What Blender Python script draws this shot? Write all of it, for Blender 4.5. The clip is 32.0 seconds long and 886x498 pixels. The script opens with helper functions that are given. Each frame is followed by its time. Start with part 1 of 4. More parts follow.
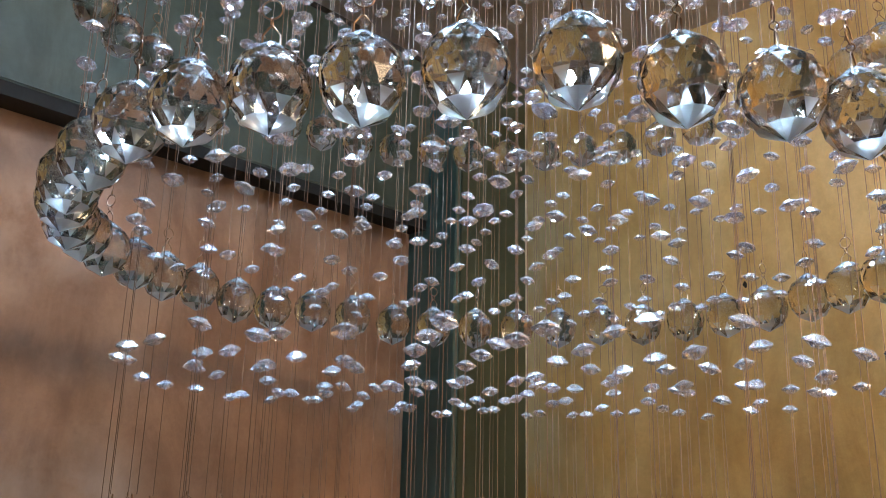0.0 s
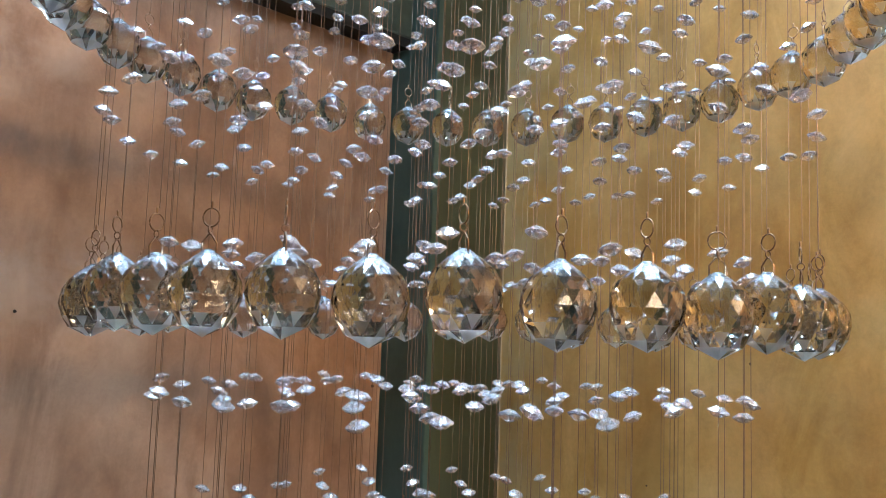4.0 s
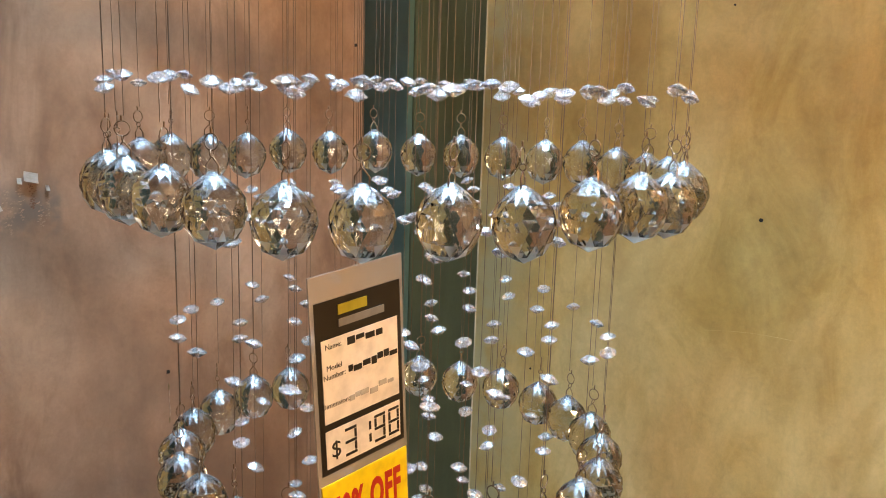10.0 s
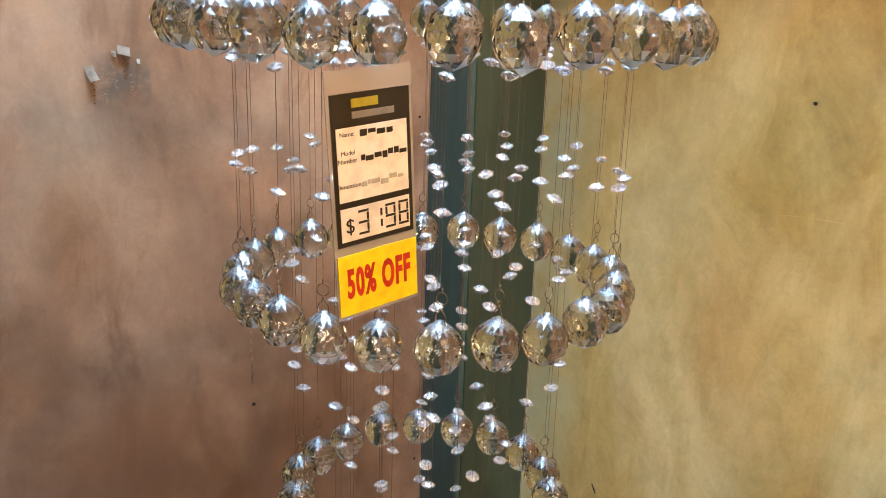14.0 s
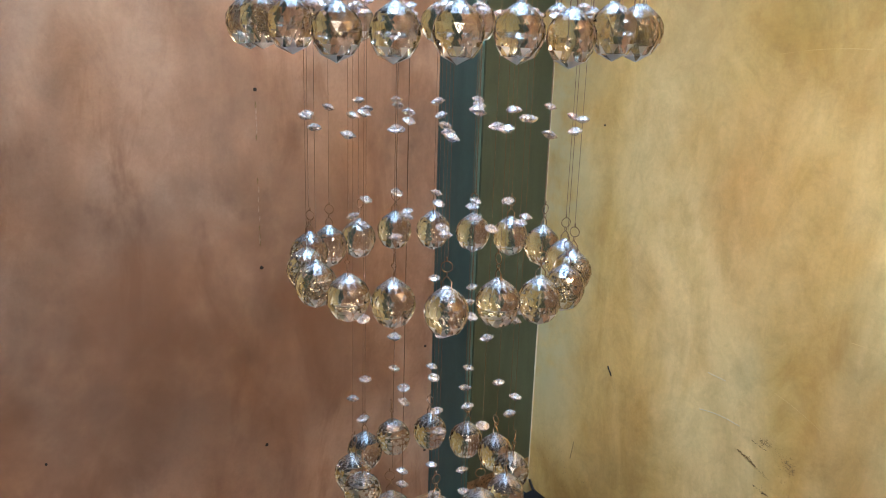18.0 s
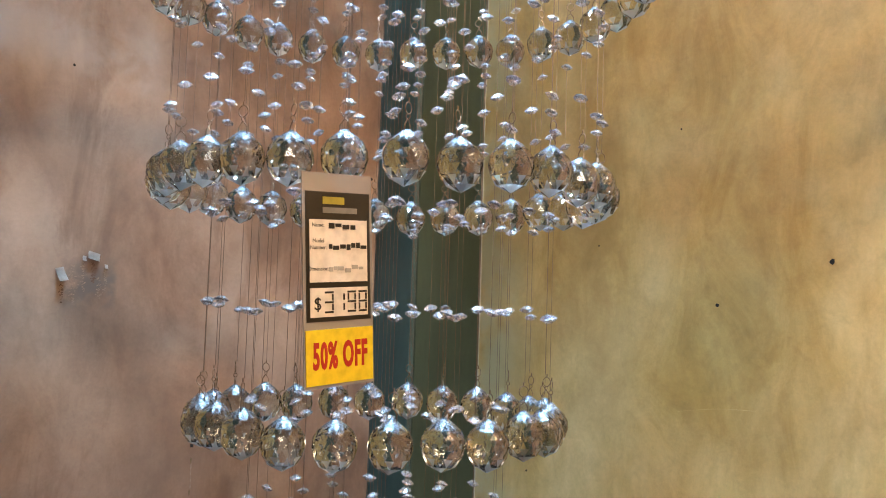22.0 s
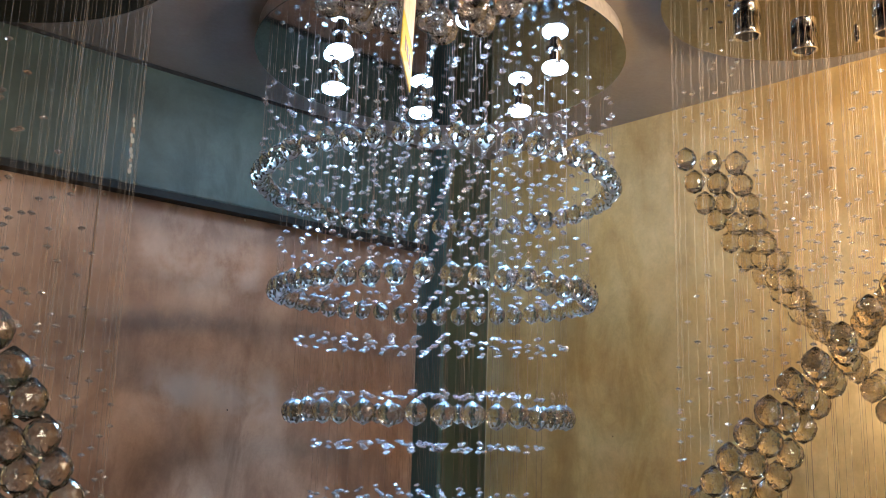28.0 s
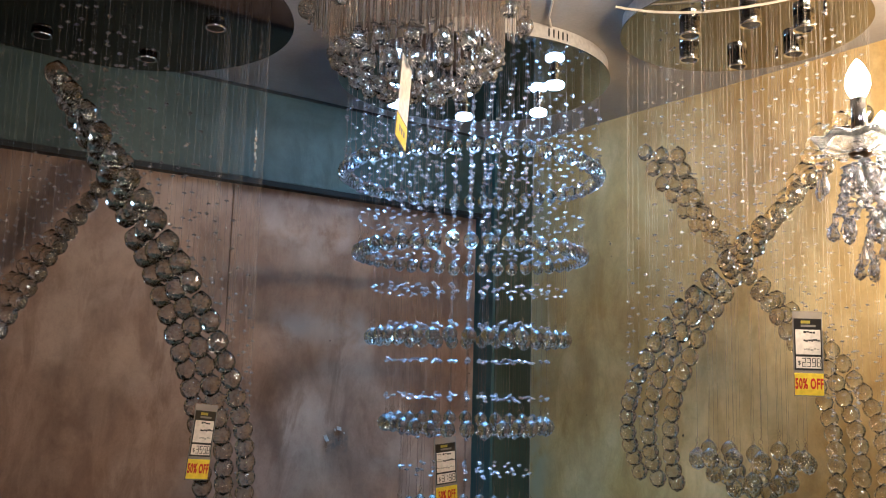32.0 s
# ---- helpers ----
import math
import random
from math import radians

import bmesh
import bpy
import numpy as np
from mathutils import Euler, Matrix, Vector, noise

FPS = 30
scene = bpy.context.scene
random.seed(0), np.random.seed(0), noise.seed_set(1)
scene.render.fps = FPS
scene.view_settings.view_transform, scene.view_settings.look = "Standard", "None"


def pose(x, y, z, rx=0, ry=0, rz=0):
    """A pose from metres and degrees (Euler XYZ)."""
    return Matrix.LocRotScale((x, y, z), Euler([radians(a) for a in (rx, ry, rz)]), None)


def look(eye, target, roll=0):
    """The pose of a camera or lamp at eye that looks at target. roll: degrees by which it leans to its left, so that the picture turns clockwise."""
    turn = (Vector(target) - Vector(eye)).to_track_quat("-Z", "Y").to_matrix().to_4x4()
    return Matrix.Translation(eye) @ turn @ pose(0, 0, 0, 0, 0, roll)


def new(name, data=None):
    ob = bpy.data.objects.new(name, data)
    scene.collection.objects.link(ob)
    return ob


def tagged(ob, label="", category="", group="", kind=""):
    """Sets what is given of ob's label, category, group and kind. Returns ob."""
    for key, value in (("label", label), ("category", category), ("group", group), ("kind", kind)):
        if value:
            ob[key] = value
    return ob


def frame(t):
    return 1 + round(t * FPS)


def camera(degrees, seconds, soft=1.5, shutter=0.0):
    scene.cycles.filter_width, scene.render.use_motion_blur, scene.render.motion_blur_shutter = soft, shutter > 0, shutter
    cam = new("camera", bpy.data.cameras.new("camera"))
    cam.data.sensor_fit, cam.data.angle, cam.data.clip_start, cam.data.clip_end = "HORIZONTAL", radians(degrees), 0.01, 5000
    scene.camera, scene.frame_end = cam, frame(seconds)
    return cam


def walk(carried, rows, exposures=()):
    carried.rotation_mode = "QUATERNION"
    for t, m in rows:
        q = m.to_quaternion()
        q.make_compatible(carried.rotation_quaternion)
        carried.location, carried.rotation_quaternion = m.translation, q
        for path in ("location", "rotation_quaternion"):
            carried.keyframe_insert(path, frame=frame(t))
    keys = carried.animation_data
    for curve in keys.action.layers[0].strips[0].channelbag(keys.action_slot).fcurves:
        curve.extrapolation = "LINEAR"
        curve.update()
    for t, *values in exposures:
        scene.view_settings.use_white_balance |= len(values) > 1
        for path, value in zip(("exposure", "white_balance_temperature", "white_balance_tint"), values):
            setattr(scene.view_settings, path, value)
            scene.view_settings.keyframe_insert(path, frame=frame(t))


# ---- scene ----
# Carpet at z = 0.025, chandelier axis at x = y = 0, one wall along y, one along x.
cam = camera(54.701, 32.0, soft=1.0)
scene.cycles.sample_clamp_indirect = 200

# seconds, eye, heading clockwise from +y, tilt up, lean
PATH = [
    (0.0, -0.5292, -0.4332, 1.6262, 46.543, 15.338, 1.413),
    (0.5, -0.5369, -0.4329, 1.6139, 46.725, 14.406, 1.035),
    (1.0, -0.5379, -0.4358, 1.6029, 46.470, 13.076, 1.683),
    (1.5, -0.5387, -0.4324, 1.5865, 46.561, 12.037, 1.894),
    (2.0, -0.5356, -0.4475, 1.5789, 46.604, 10.885, 1.624),
    (2.5, -0.5327, -0.4561, 1.5619, 46.702, 9.951, 1.884),
    (4.5, -0.5387, -0.5024, 1.5342, 46.773, 4.574, 1.914),
    (5.0, -0.5434, -0.5106, 1.5184, 46.921, 3.376, 1.905),
    (5.5, -0.5519, -0.5131, 1.5067, 47.133, 1.901, 1.690),
    (6.0, -0.5523, -0.5214, 1.4924, 46.887, 0.354, 1.678),
    (6.5, -0.5515, -0.5271, 1.4824, 46.674, -1.030, 1.540),
    (7.0, -0.5464, -0.5323, 1.4737, 46.640, -2.442, 1.557),
    (7.5, -0.5475, -0.5260, 1.4615, 46.914, -3.532, 1.655),
    (8.0, -0.5364, -0.5279, 1.4464, 46.758, -4.774, 1.643),
    (8.5, -0.5244, -0.5265, 1.4395, 46.690, -6.440, 1.678),
    (9.0, -0.5168, -0.5237, 1.4235, 46.847, -7.963, 1.818),
    (9.5, -0.5071, -0.5328, 1.4098, 46.563, -9.586, 1.692),
    (10.0, -0.5095, -0.5370, 1.4020, 46.540, -11.234, 1.764),
    (10.5, -0.5107, -0.5441, 1.3907, 46.737, -12.942, 1.903),
    (11.0, -0.5100, -0.5603, 1.3828, 46.886, -14.387, 1.894),
    (11.5, -0.5210, -0.5941, 1.3788, 46.297, -15.578, 1.846),
    (12.0, -0.5219, -0.6120, 1.3570, 44.747, -16.004, 2.088),
    (12.5, -0.5097, -0.6169, 1.3548, 42.993, -16.591, 2.005),
    (13.0, -0.5213, -0.6380, 1.3502, 41.276, -16.243, 1.852),
    (13.5, -0.5265, -0.6464, 1.3473, 40.379, -16.380, 1.706),
    (15.5, -0.5332, -0.6551, 1.2761, 39.341, -14.018, 1.682),
    (16.0, -0.5305, -0.6577, 1.2465, 39.405, -13.709, 1.741),
    (16.5, -0.5207, -0.6488, 1.2169, 39.535, -13.920, 1.916),
    (17.0, -0.5230, -0.6455, 1.1797, 39.312, -14.656, 1.705),
    (17.5, -0.5385, -0.6685, 1.1263, 39.218, -15.380, 1.738),
    (18.0, -0.5481, -0.6683, 1.0893, 39.613, -15.968, 1.738),
    (18.5, -0.5540, -0.6759, 1.0602, 40.085, -16.615, 1.782),
    (19.0, -0.5657, -0.6810, 1.0229, 40.671, -16.708, 1.788),
    (19.5, -0.5715, -0.6832, 0.9901, 41.420, -16.273, 1.654),
    (20.0, -0.5682, -0.6702, 0.9624, 42.530, -12.630, 1.644),
    (20.5, -0.5894, -0.6625, 0.9765, 43.163, -5.219, 1.759),
    (21.0, -0.6017, -0.6715, 1.0233, 43.549, 0.373, 1.848),
    (21.5, -0.6101, -0.6954, 1.0954, 43.802, 3.029, 1.959),
    (22.0, -0.6136, -0.7334, 1.1902, 43.862, 4.085, 1.830),
    (22.5, -0.6352, -0.7958, 1.2898, 43.275, 4.313, 1.891),
    (23.0, -0.6904, -0.8441, 1.3587, 43.728, 4.356, 1.631),
    (23.5, -0.7355, -0.9227, 1.4041, 43.347, 4.324, 1.845),
    (24.0, -0.8148, -1.0318, 1.4380, 42.808, 4.204, 1.678),
    (24.5, -0.8579, -1.1227, 1.4838, 41.027, 3.823, 1.604),
    (25.0, -0.9444, -1.1650, 1.4955, 41.363, 5.080, 1.757),
    (25.5, -1.0089, -1.1973, 1.5328, 41.138, 5.964, 1.741),
    (26.0, -1.0712, -1.2302, 1.5409, 41.046, 7.335, 1.740),
    (26.5, -1.0892, -1.2667, 1.5532, 41.161, 8.839, 2.244),
    (28.5, -1.2625, -1.4559, 1.5662, 42.645, 11.129, 1.642),
    (29.0, -1.2882, -1.5962, 1.5767, 42.443, 10.709, 1.812),
    (30.0, -1.4018, -1.7880, 1.5651, 40.299, 10.874, 1.432),
    (31.0, -1.4907, -1.9187, 1.5242, 38.211, 10.368, 1.237),
    (32.0, -1.5302, -2.0269, 1.4825, 35.253, 7.752, 1.518),
]


def aim(x, y, z, heading, tilt, lean):
    h, e = radians(heading), radians(tilt)
    way = Vector((math.sin(h) * math.cos(e), math.cos(h) * math.cos(e), math.sin(e)))
    return look((x, y, z), Vector((x, y, z)) + way, lean)


walk(cam, [(r[0], aim(*r[1:])) for r in PATH], exposures=[(0.0, -0.2, 6800, 16), (2.5, -0.06, 6800, 16), (6.0, 0.47, 7100, 13), (11.0, 0.7, 7150, 13), (13.0, 0.86, 7100, 14), (16.0, 0.95, 6900, 15), (17.5, 1.05, 6800, 15), (19.0, 1.3, 6400, 15), (20.0, 1.43, 6200, 14), (21.0, 0.84, 6100, 11), (22.0, 0.6, 6200, 11), (24.0, 0.14, 6300, 10), (26.0, 0.08, 5950, 10), (29.0, -0.3, 5350, 8), (32.0, -0.38, 4900, 6)])

# ---------------------------------------------------------------- light
CEIL, XR, YL = 2.387, 0.7095, 0.6357
world = bpy.data.worlds.new("world")
scene.world = world
world.use_nodes = True
world.node_tree.nodes["Background"].inputs[0].default_value = (0.9, 0.85, 0.8, 1)
world.node_tree.nodes["Background"].inputs[1].default_value = 0.05


def lamp(name, kind, m, watts, colour, size=0.05, spot=None):
    d = bpy.data.lights.new(name, kind)
    d.energy, d.color = watts, colour
    if kind == "AREA":
        d.shape, d.size = "DISK", size
    else:
        d.shadow_soft_size = size
    if spot:
        d.spot_size, d.spot_blend = radians(spot), 0.7
    ob = new(name, d)
    ob.matrix_world = m
    return ob


COOL, WARM = (0.42, 0.71, 1.0), (1.0, 0.66, 0.35)

# ---------------------------------------------------------------- materials
def material(name):
    m = bpy.data.materials.new(name)
    m.use_nodes = True
    nt = m.node_tree
    nt.nodes.clear()
    return m, nt.nodes, nt.links


def coords(ns, ls, scale=(1, 1, 1)):
    tc, mp = ns.new("ShaderNodeTexCoord"), ns.new("ShaderNodeMapping")
    mp.inputs["Scale"].default_value = scale
    ls.new(tc.outputs["Object"], mp.inputs["Vector"])
    return mp.outputs["Vector"]


def noise_tex(ns, ls, vec, scale, detail=5, rough=0.6, distort=0.0):
    n = ns.new("ShaderNodeTexNoise")
    n.inputs["Scale"].default_value, n.inputs["Detail"].default_value = scale, detail
    n.inputs["Roughness"].default_value, n.inputs["Distortion"].default_value = rough, distort
    ls.new(vec, n.inputs["Vector"])
    return n.outputs["Fac"]


def ramp(ns, ls, fac, stops):
    r = ns.new("ShaderNodeValToRGB")
    el = r.color_ramp.elements
    while len(el) < len(stops):
        el.new(0.5)
    for e, (p, c) in zip(el, stops):
        e.position, e.color = p, (*c, 1)
    ls.new(fac, r.inputs["Fac"])
    return r.outputs["Color"]


def mixed(ns, ls, a, b, fac, mode="MIX"):
    x = ns.new("ShaderNodeMix")
    x.data_type, x.blend_type = "RGBA", mode
    for sock, v in ((x.inputs[6], a), (x.inputs[7], b), (x.inputs[0], fac)):
        if isinstance(v, (tuple, float, int)):
            sock.default_value = (*v, 1) if isinstance(v, tuple) else v
        else:
            ls.new(v, sock)
    return x.outputs[2]


def finish(m, ns, ls, colour, rough=0.6, metal=0.0, bump=None, strength=0.2, dist=0.002, **extra):
    b, o = ns.new("ShaderNodeBsdfPrincipled"), ns.new("ShaderNodeOutputMaterial")
    for key, v in (("Base Color", colour), ("Roughness", rough), ("Metallic", metal)):
        if isinstance(v, (tuple, float, int)):
            b.inputs[key].default_value = (*v, 1) if isinstance(v, tuple) else v
        else:
            ls.new(v, b.inputs[key])
    for key, v in extra.items():
        b.inputs[key.replace("_", " ")].default_value = v
    if bump is not None:
        bp = ns.new("ShaderNodeBump")
        bp.inputs["Strength"].default_value, bp.inputs["Distance"].default_value = strength, dist
        ls.new(bump, bp.inputs["Height"])
        ls.new(bp.outputs["Normal"], b.inputs["Normal"])
    ls.new(b.outputs["BSDF"], o.inputs["Surface"])
    return m


def sponged(name, low, mid, high, blot, streak=(1, 1, 0.45), rough=0.55, clouds=0.6, smudges=0.7):
    """Sponged and brushed colour wash on plaster: soft clouds, blotches, fine grain."""
    m, ns, ls = material(name)
    v = coords(ns, ls, streak)
    big = noise_tex(ns, ls, v, 2.6, 4, 0.55, 0.6)
    c = ramp(ns, ls, big, [(0.35, low), (0.5, mid), (0.66, high)])
    med = noise_tex(ns, ls, v, 9.0, 6, 0.65, 0.9)
    c = mixed(ns, ls, c, ramp(ns, ls, med, [(0.35, blot), (0.62, high)]), 0.36)
    cloud = noise_tex(ns, ls, coords(ns, ls, (1, 1, 0.7)), 5.5, 4, 0.5, 0.3)
    c = mixed(ns, ls, c, high, ramp(ns, ls, cloud, [(0.5, (0, 0, 0)), (0.64, (clouds, clouds, clouds))]))
    smudge = noise_tex(ns, ls, coords(ns, ls, (1.3, 1.3, 0.5)), 7.0, 5, 0.6, 0.5)
    c = mixed(ns, ls, c, low, ramp(ns, ls, smudge, [(0.53, (0, 0, 0)), (0.64, (smudges, smudges, smudges))]))
    spots = noise_tex(ns, ls, coords(ns, ls, (1, 1, 0.8)), 26, 6, 0.7, 0.5)
    c = mixed(ns, ls, c, ramp(ns, ls, spots, [(0.3, (0.72, 0.70, 0.68)), (0.55, (1, 1, 1))]), 0.55, "MULTIPLY")
    dark = noise_tex(ns, ls, coords(ns, ls, (1, 1, 0.7)), 1.7, 3, 0.5, 1.2)
    c = mixed(ns, ls, c, blot, ramp(ns, ls, dark, [(0.55, (0, 0, 0)), (0.8, (0.5, 0.5, 0.5))]))
    fine = noise_tex(ns, ls, coords(ns, ls), 160, 3, 0.7)
    c = mixed(ns, ls, c, ramp(ns, ls, fine, [(0.3, (0.8, 0.8, 0.8)), (0.7, (1, 1, 1))]), 0.5, "MULTIPLY")
    relief = noise_tex(ns, ls, coords(ns, ls), 45, 6, 0.6)
    return finish(m, ns, ls, c, rough, 0, relief, 0.25, 0.002)


def toned(m, colour, axis, at, width, side, lo, hi, amount, grain=9):
    """Adds one soft-edged band of another tone to a wash, for stains and painted-in shade: at and width along axis,
    from lo to hi along side.
    """
    nt = m.node_tree
    ns, ls = nt.nodes, nt.links
    b = next(n for n in ns if n.type == "BSDF_PRINCIPLED")
    was = b.inputs["Base Color"].links[0].from_socket
    sep = ns.new("ShaderNodeSeparateXYZ")
    wob = noise_tex(ns, ls, coords(ns, ls), grain, 5, 0.6, 0.2)
    ls.new(coords(ns, ls), sep.inputs[0])

    def fade(sock, a, z, soft):
        r = ns.new("ShaderNodeMapRange")
        r.interpolation_type = "SMOOTHSTEP"
        r.inputs[1].default_value, r.inputs[2].default_value = a, z
        ls.new(sock, r.inputs[0])
        return r.outputs[0]

    def times(p, q):
        n = ns.new("ShaderNodeMath")
        n.operation = "MULTIPLY"
        ls.new(p, n.inputs[0])
        if isinstance(q, float):
            n.inputs[1].default_value = q
        else:
            ls.new(q, n.inputs[1])
        return n.outputs[0]

    f = times(fade(sep.outputs[axis], at - width, at, 0), fade(sep.outputs[axis], at + width, at, 0))
    soft = 0.12 * (hi - lo)
    f = times(f, times(fade(sep.outputs[side], lo, lo + soft, 0), fade(sep.outputs[side], hi, hi - soft, 0)))
    f = times(times(f, fade(wob, 0.32, 0.62, 0)), float(amount))
    ls.new(mixed(ns, ls, was, colour, f), b.inputs["Base Color"])
    return m


PINK = sponged("pink_brown_wash", (0.195, 0.102, 0.060), (0.31, 0.170, 0.105), (0.46, 0.315, 0.225), (0.14, 0.088, 0.060))
toned(PINK, (0.15, 0.11, 0.09), "Z", 1.775, 0.06, "X", -0.62, 0.02, 0.6)
toned(PINK, (0.50, 0.43, 0.38), "Z", 1.60, 0.12, "X", -0.36, 0.05, 0.55)
toned(PINK, (0.52, 0.42, 0.35), "Z", 1.92, 0.14, "X", -0.42, -0.02, 0.5)
toned(PINK, (0.17, 0.115, 0.08), "Z", 1.42, 0.16, "X", -0.45, 0.35, 0.25, 4)
# Darker brown low on the wall: weaker light there, painted into the wash.
toned(PINK, (0.15, 0.075, 0.045), "Z", 0.55, 0.62, "X", -1.6, 0.45, 0.9, 2.2)
toned(PINK, (0.125, 0.10, 0.085), "Z", 1.213, 0.062, "X", -0.122, -0.026, 1.0, 30)
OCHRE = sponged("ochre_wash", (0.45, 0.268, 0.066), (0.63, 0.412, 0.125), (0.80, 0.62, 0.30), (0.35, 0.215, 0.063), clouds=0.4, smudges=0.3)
# Paler, greener band along the edge beside the post.
toned(OCHRE, (0.50, 0.46, 0.27), "Y", 0.50, 0.16, "Z", 0.1, 2.4, 0.85)
toned(OCHRE, (0.30, 0.19, 0.06), "Y", 0.22, 0.14, "Z", 0.9, 2.2, 0.5)
BEAM = sponged("green_wash", (0.031, 0.052, 0.042), (0.046, 0.075, 0.061), (0.07, 0.105, 0.09), (0.024, 0.039, 0.033), (0.6, 1, 1))


def painted(name, a, b, rough=0.45, scale=(6, 6, 1.2), bump=0.15):
    m, ns, ls = material(name)
    f = noise_tex(ns, ls, coords(ns, ls, scale), 4, 6, 0.65, 0.4)
    c = ramp(ns, ls, f, [(0.3, a), (0.7, b)])
    g = noise_tex(ns, ls, coords(ns, ls), 120, 4, 0.6)
    c = mixed(ns, ls, c, ramp(ns, ls, g, [(0.3, (0.82, 0.82, 0.82)), (0.7, (1, 1, 1))]), 0.6, "MULTIPLY")
    return finish(m, ns, ls, c, rough, 0, g, bump, 0.001)


TEAL = painted("teal_gloss_paint", (0.038, 0.084, 0.078), (0.057, 0.117, 0.106), 0.38)
GREEN = painted("dark_green_paint", (0.04, 0.056, 0.038), (0.058, 0.08, 0.052), 0.42)
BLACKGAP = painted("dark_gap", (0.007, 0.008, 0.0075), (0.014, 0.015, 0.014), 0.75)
WHITE = painted("ceiling_white", (0.31, 0.285, 0.265), (0.37, 0.34, 0.32), 0.8, (1, 1, 1))
CREAM = painted("brown_wall", (0.11, 0.085, 0.065), (0.16, 0.125, 0.095), 0.7, (1, 1, 1))
WOOD = painted("skirting_wood", (0.19, 0.105, 0.048), (0.28, 0.165, 0.085), 0.45, (2, 40, 40))
CARPET = painted("navy_carpet", (0.0045, 0.0065, 0.0095), (0.012, 0.0155, 0.021), 0.95, (60, 60, 60), 0.9)
RUBBLE = painted("dirty_rubble", (0.012, 0.009, 0.007), (0.11, 0.075, 0.05), 0.95, (30, 30, 30), 0.8)
BARE = painted("bare_plaster", (0.10, 0.065, 0.042), (0.40, 0.29, 0.20), 0.9, (7, 7, 7), 0.6)
PAPER = painted("torn_paper", (0.42, 0.36, 0.31), (0.54, 0.48, 0.42), 0.8, (30, 30, 30))
SCUFF = painted("scuffed_grey", (0.24, 0.16, 0.115), (0.36, 0.255, 0.19), 0.8, (60, 60, 20))
PALE = painted("pale_scrape", (0.46, 0.42, 0.31), (0.62, 0.57, 0.44), 0.7, (40, 40, 40))


def plain(name, colour, rough=0.4, metal=0.0, **extra):
    m, ns, ls = material(name)
    g = noise_tex(ns, ls, coords(ns, ls), 90, 3)
    c = mixed(ns, ls, colour, tuple(0.8 * k for k in colour), ramp(ns, ls, g, [(0.4, (0, 0, 0)), (0.7, (1, 1, 1))]))
    return finish(m, ns, ls, c, rough, metal, **extra)


STAIN = painted("sooty_stain", (0.10, 0.072, 0.035), (0.22, 0.155, 0.07), 0.8, (60, 60, 60))
HOLE = plain("hole_black", (0.012, 0.01, 0.009), 0.9)
WIRE = plain("copper_thread", (0.18, 0.12, 0.085), 0.4, 0.5)
HOOK = plain("antique_brass_wire", (0.22, 0.14, 0.085), 0.4, 1.0)
CHROME = plain("chrome", (0.78, 0.78, 0.80), 0.07, 1.0)
STEEL = plain("mirror_steel", (0.31, 0.30, 0.285), 0.05, 1.0)
# Mirror steel with the dark room's reflection put into its colour.
DARKSTEEL = plain("darkened_steel_mirror", (0.085, 0.062, 0.052), 0.06, 1.0)
RIM = plain("plate_rim_white", (0.62, 0.58, 0.55), 0.35, 0.2)
BLACK = plain("tag_black", (0.015, 0.013, 0.012), 0.3)
YELLOW = plain("tag_yellow", (0.85, 0.64, 0.02), 0.4)
OLIVE = plain("tag_logo_olive", (0.34, 0.29, 0.03), 0.4)
TEAR = painted("torn_brown_edge", (0.10, 0.052, 0.03), (0.17, 0.09, 0.055), 0.85, (60, 60, 12))
RED = plain("tag_red", (0.50, 0.025, 0.015), 0.4)
CARD = plain("tag_white", (0.80, 0.72, 0.66), 0.4)
GREYBAR = plain("tag_grey_print", (0.20, 0.19, 0.18), 0.5)
CABLE = plain("white_cable", (0.50, 0.44, 0.38), 0.5)
SLEEVE = plain("grey_print_and_string", (0.45, 0.42, 0.39), 0.25)


def film(name, colour, clear, rough=0.2):
    """Thin clear plastic: see-through with a dull grey bloom."""
    m, ns, ls = material(name)
    a, b, x, o = (ns.new("ShaderNode" + k) for k in ("BsdfTransparent", "BsdfPrincipled", "MixShader", "OutputMaterial"))
    b.inputs["Base Color"].default_value, b.inputs["Roughness"].default_value = (*colour, 1), rough
    x.inputs[0].default_value = 1 - clear
    ls.new(a.outputs[0], x.inputs[1]), ls.new(b.outputs[0], x.inputs[2]), ls.new(x.outputs[0], o.inputs["Surface"])
    return m


CLEARFILM = film("clear_tag_sleeve", (0.42, 0.38, 0.35), 0.5)


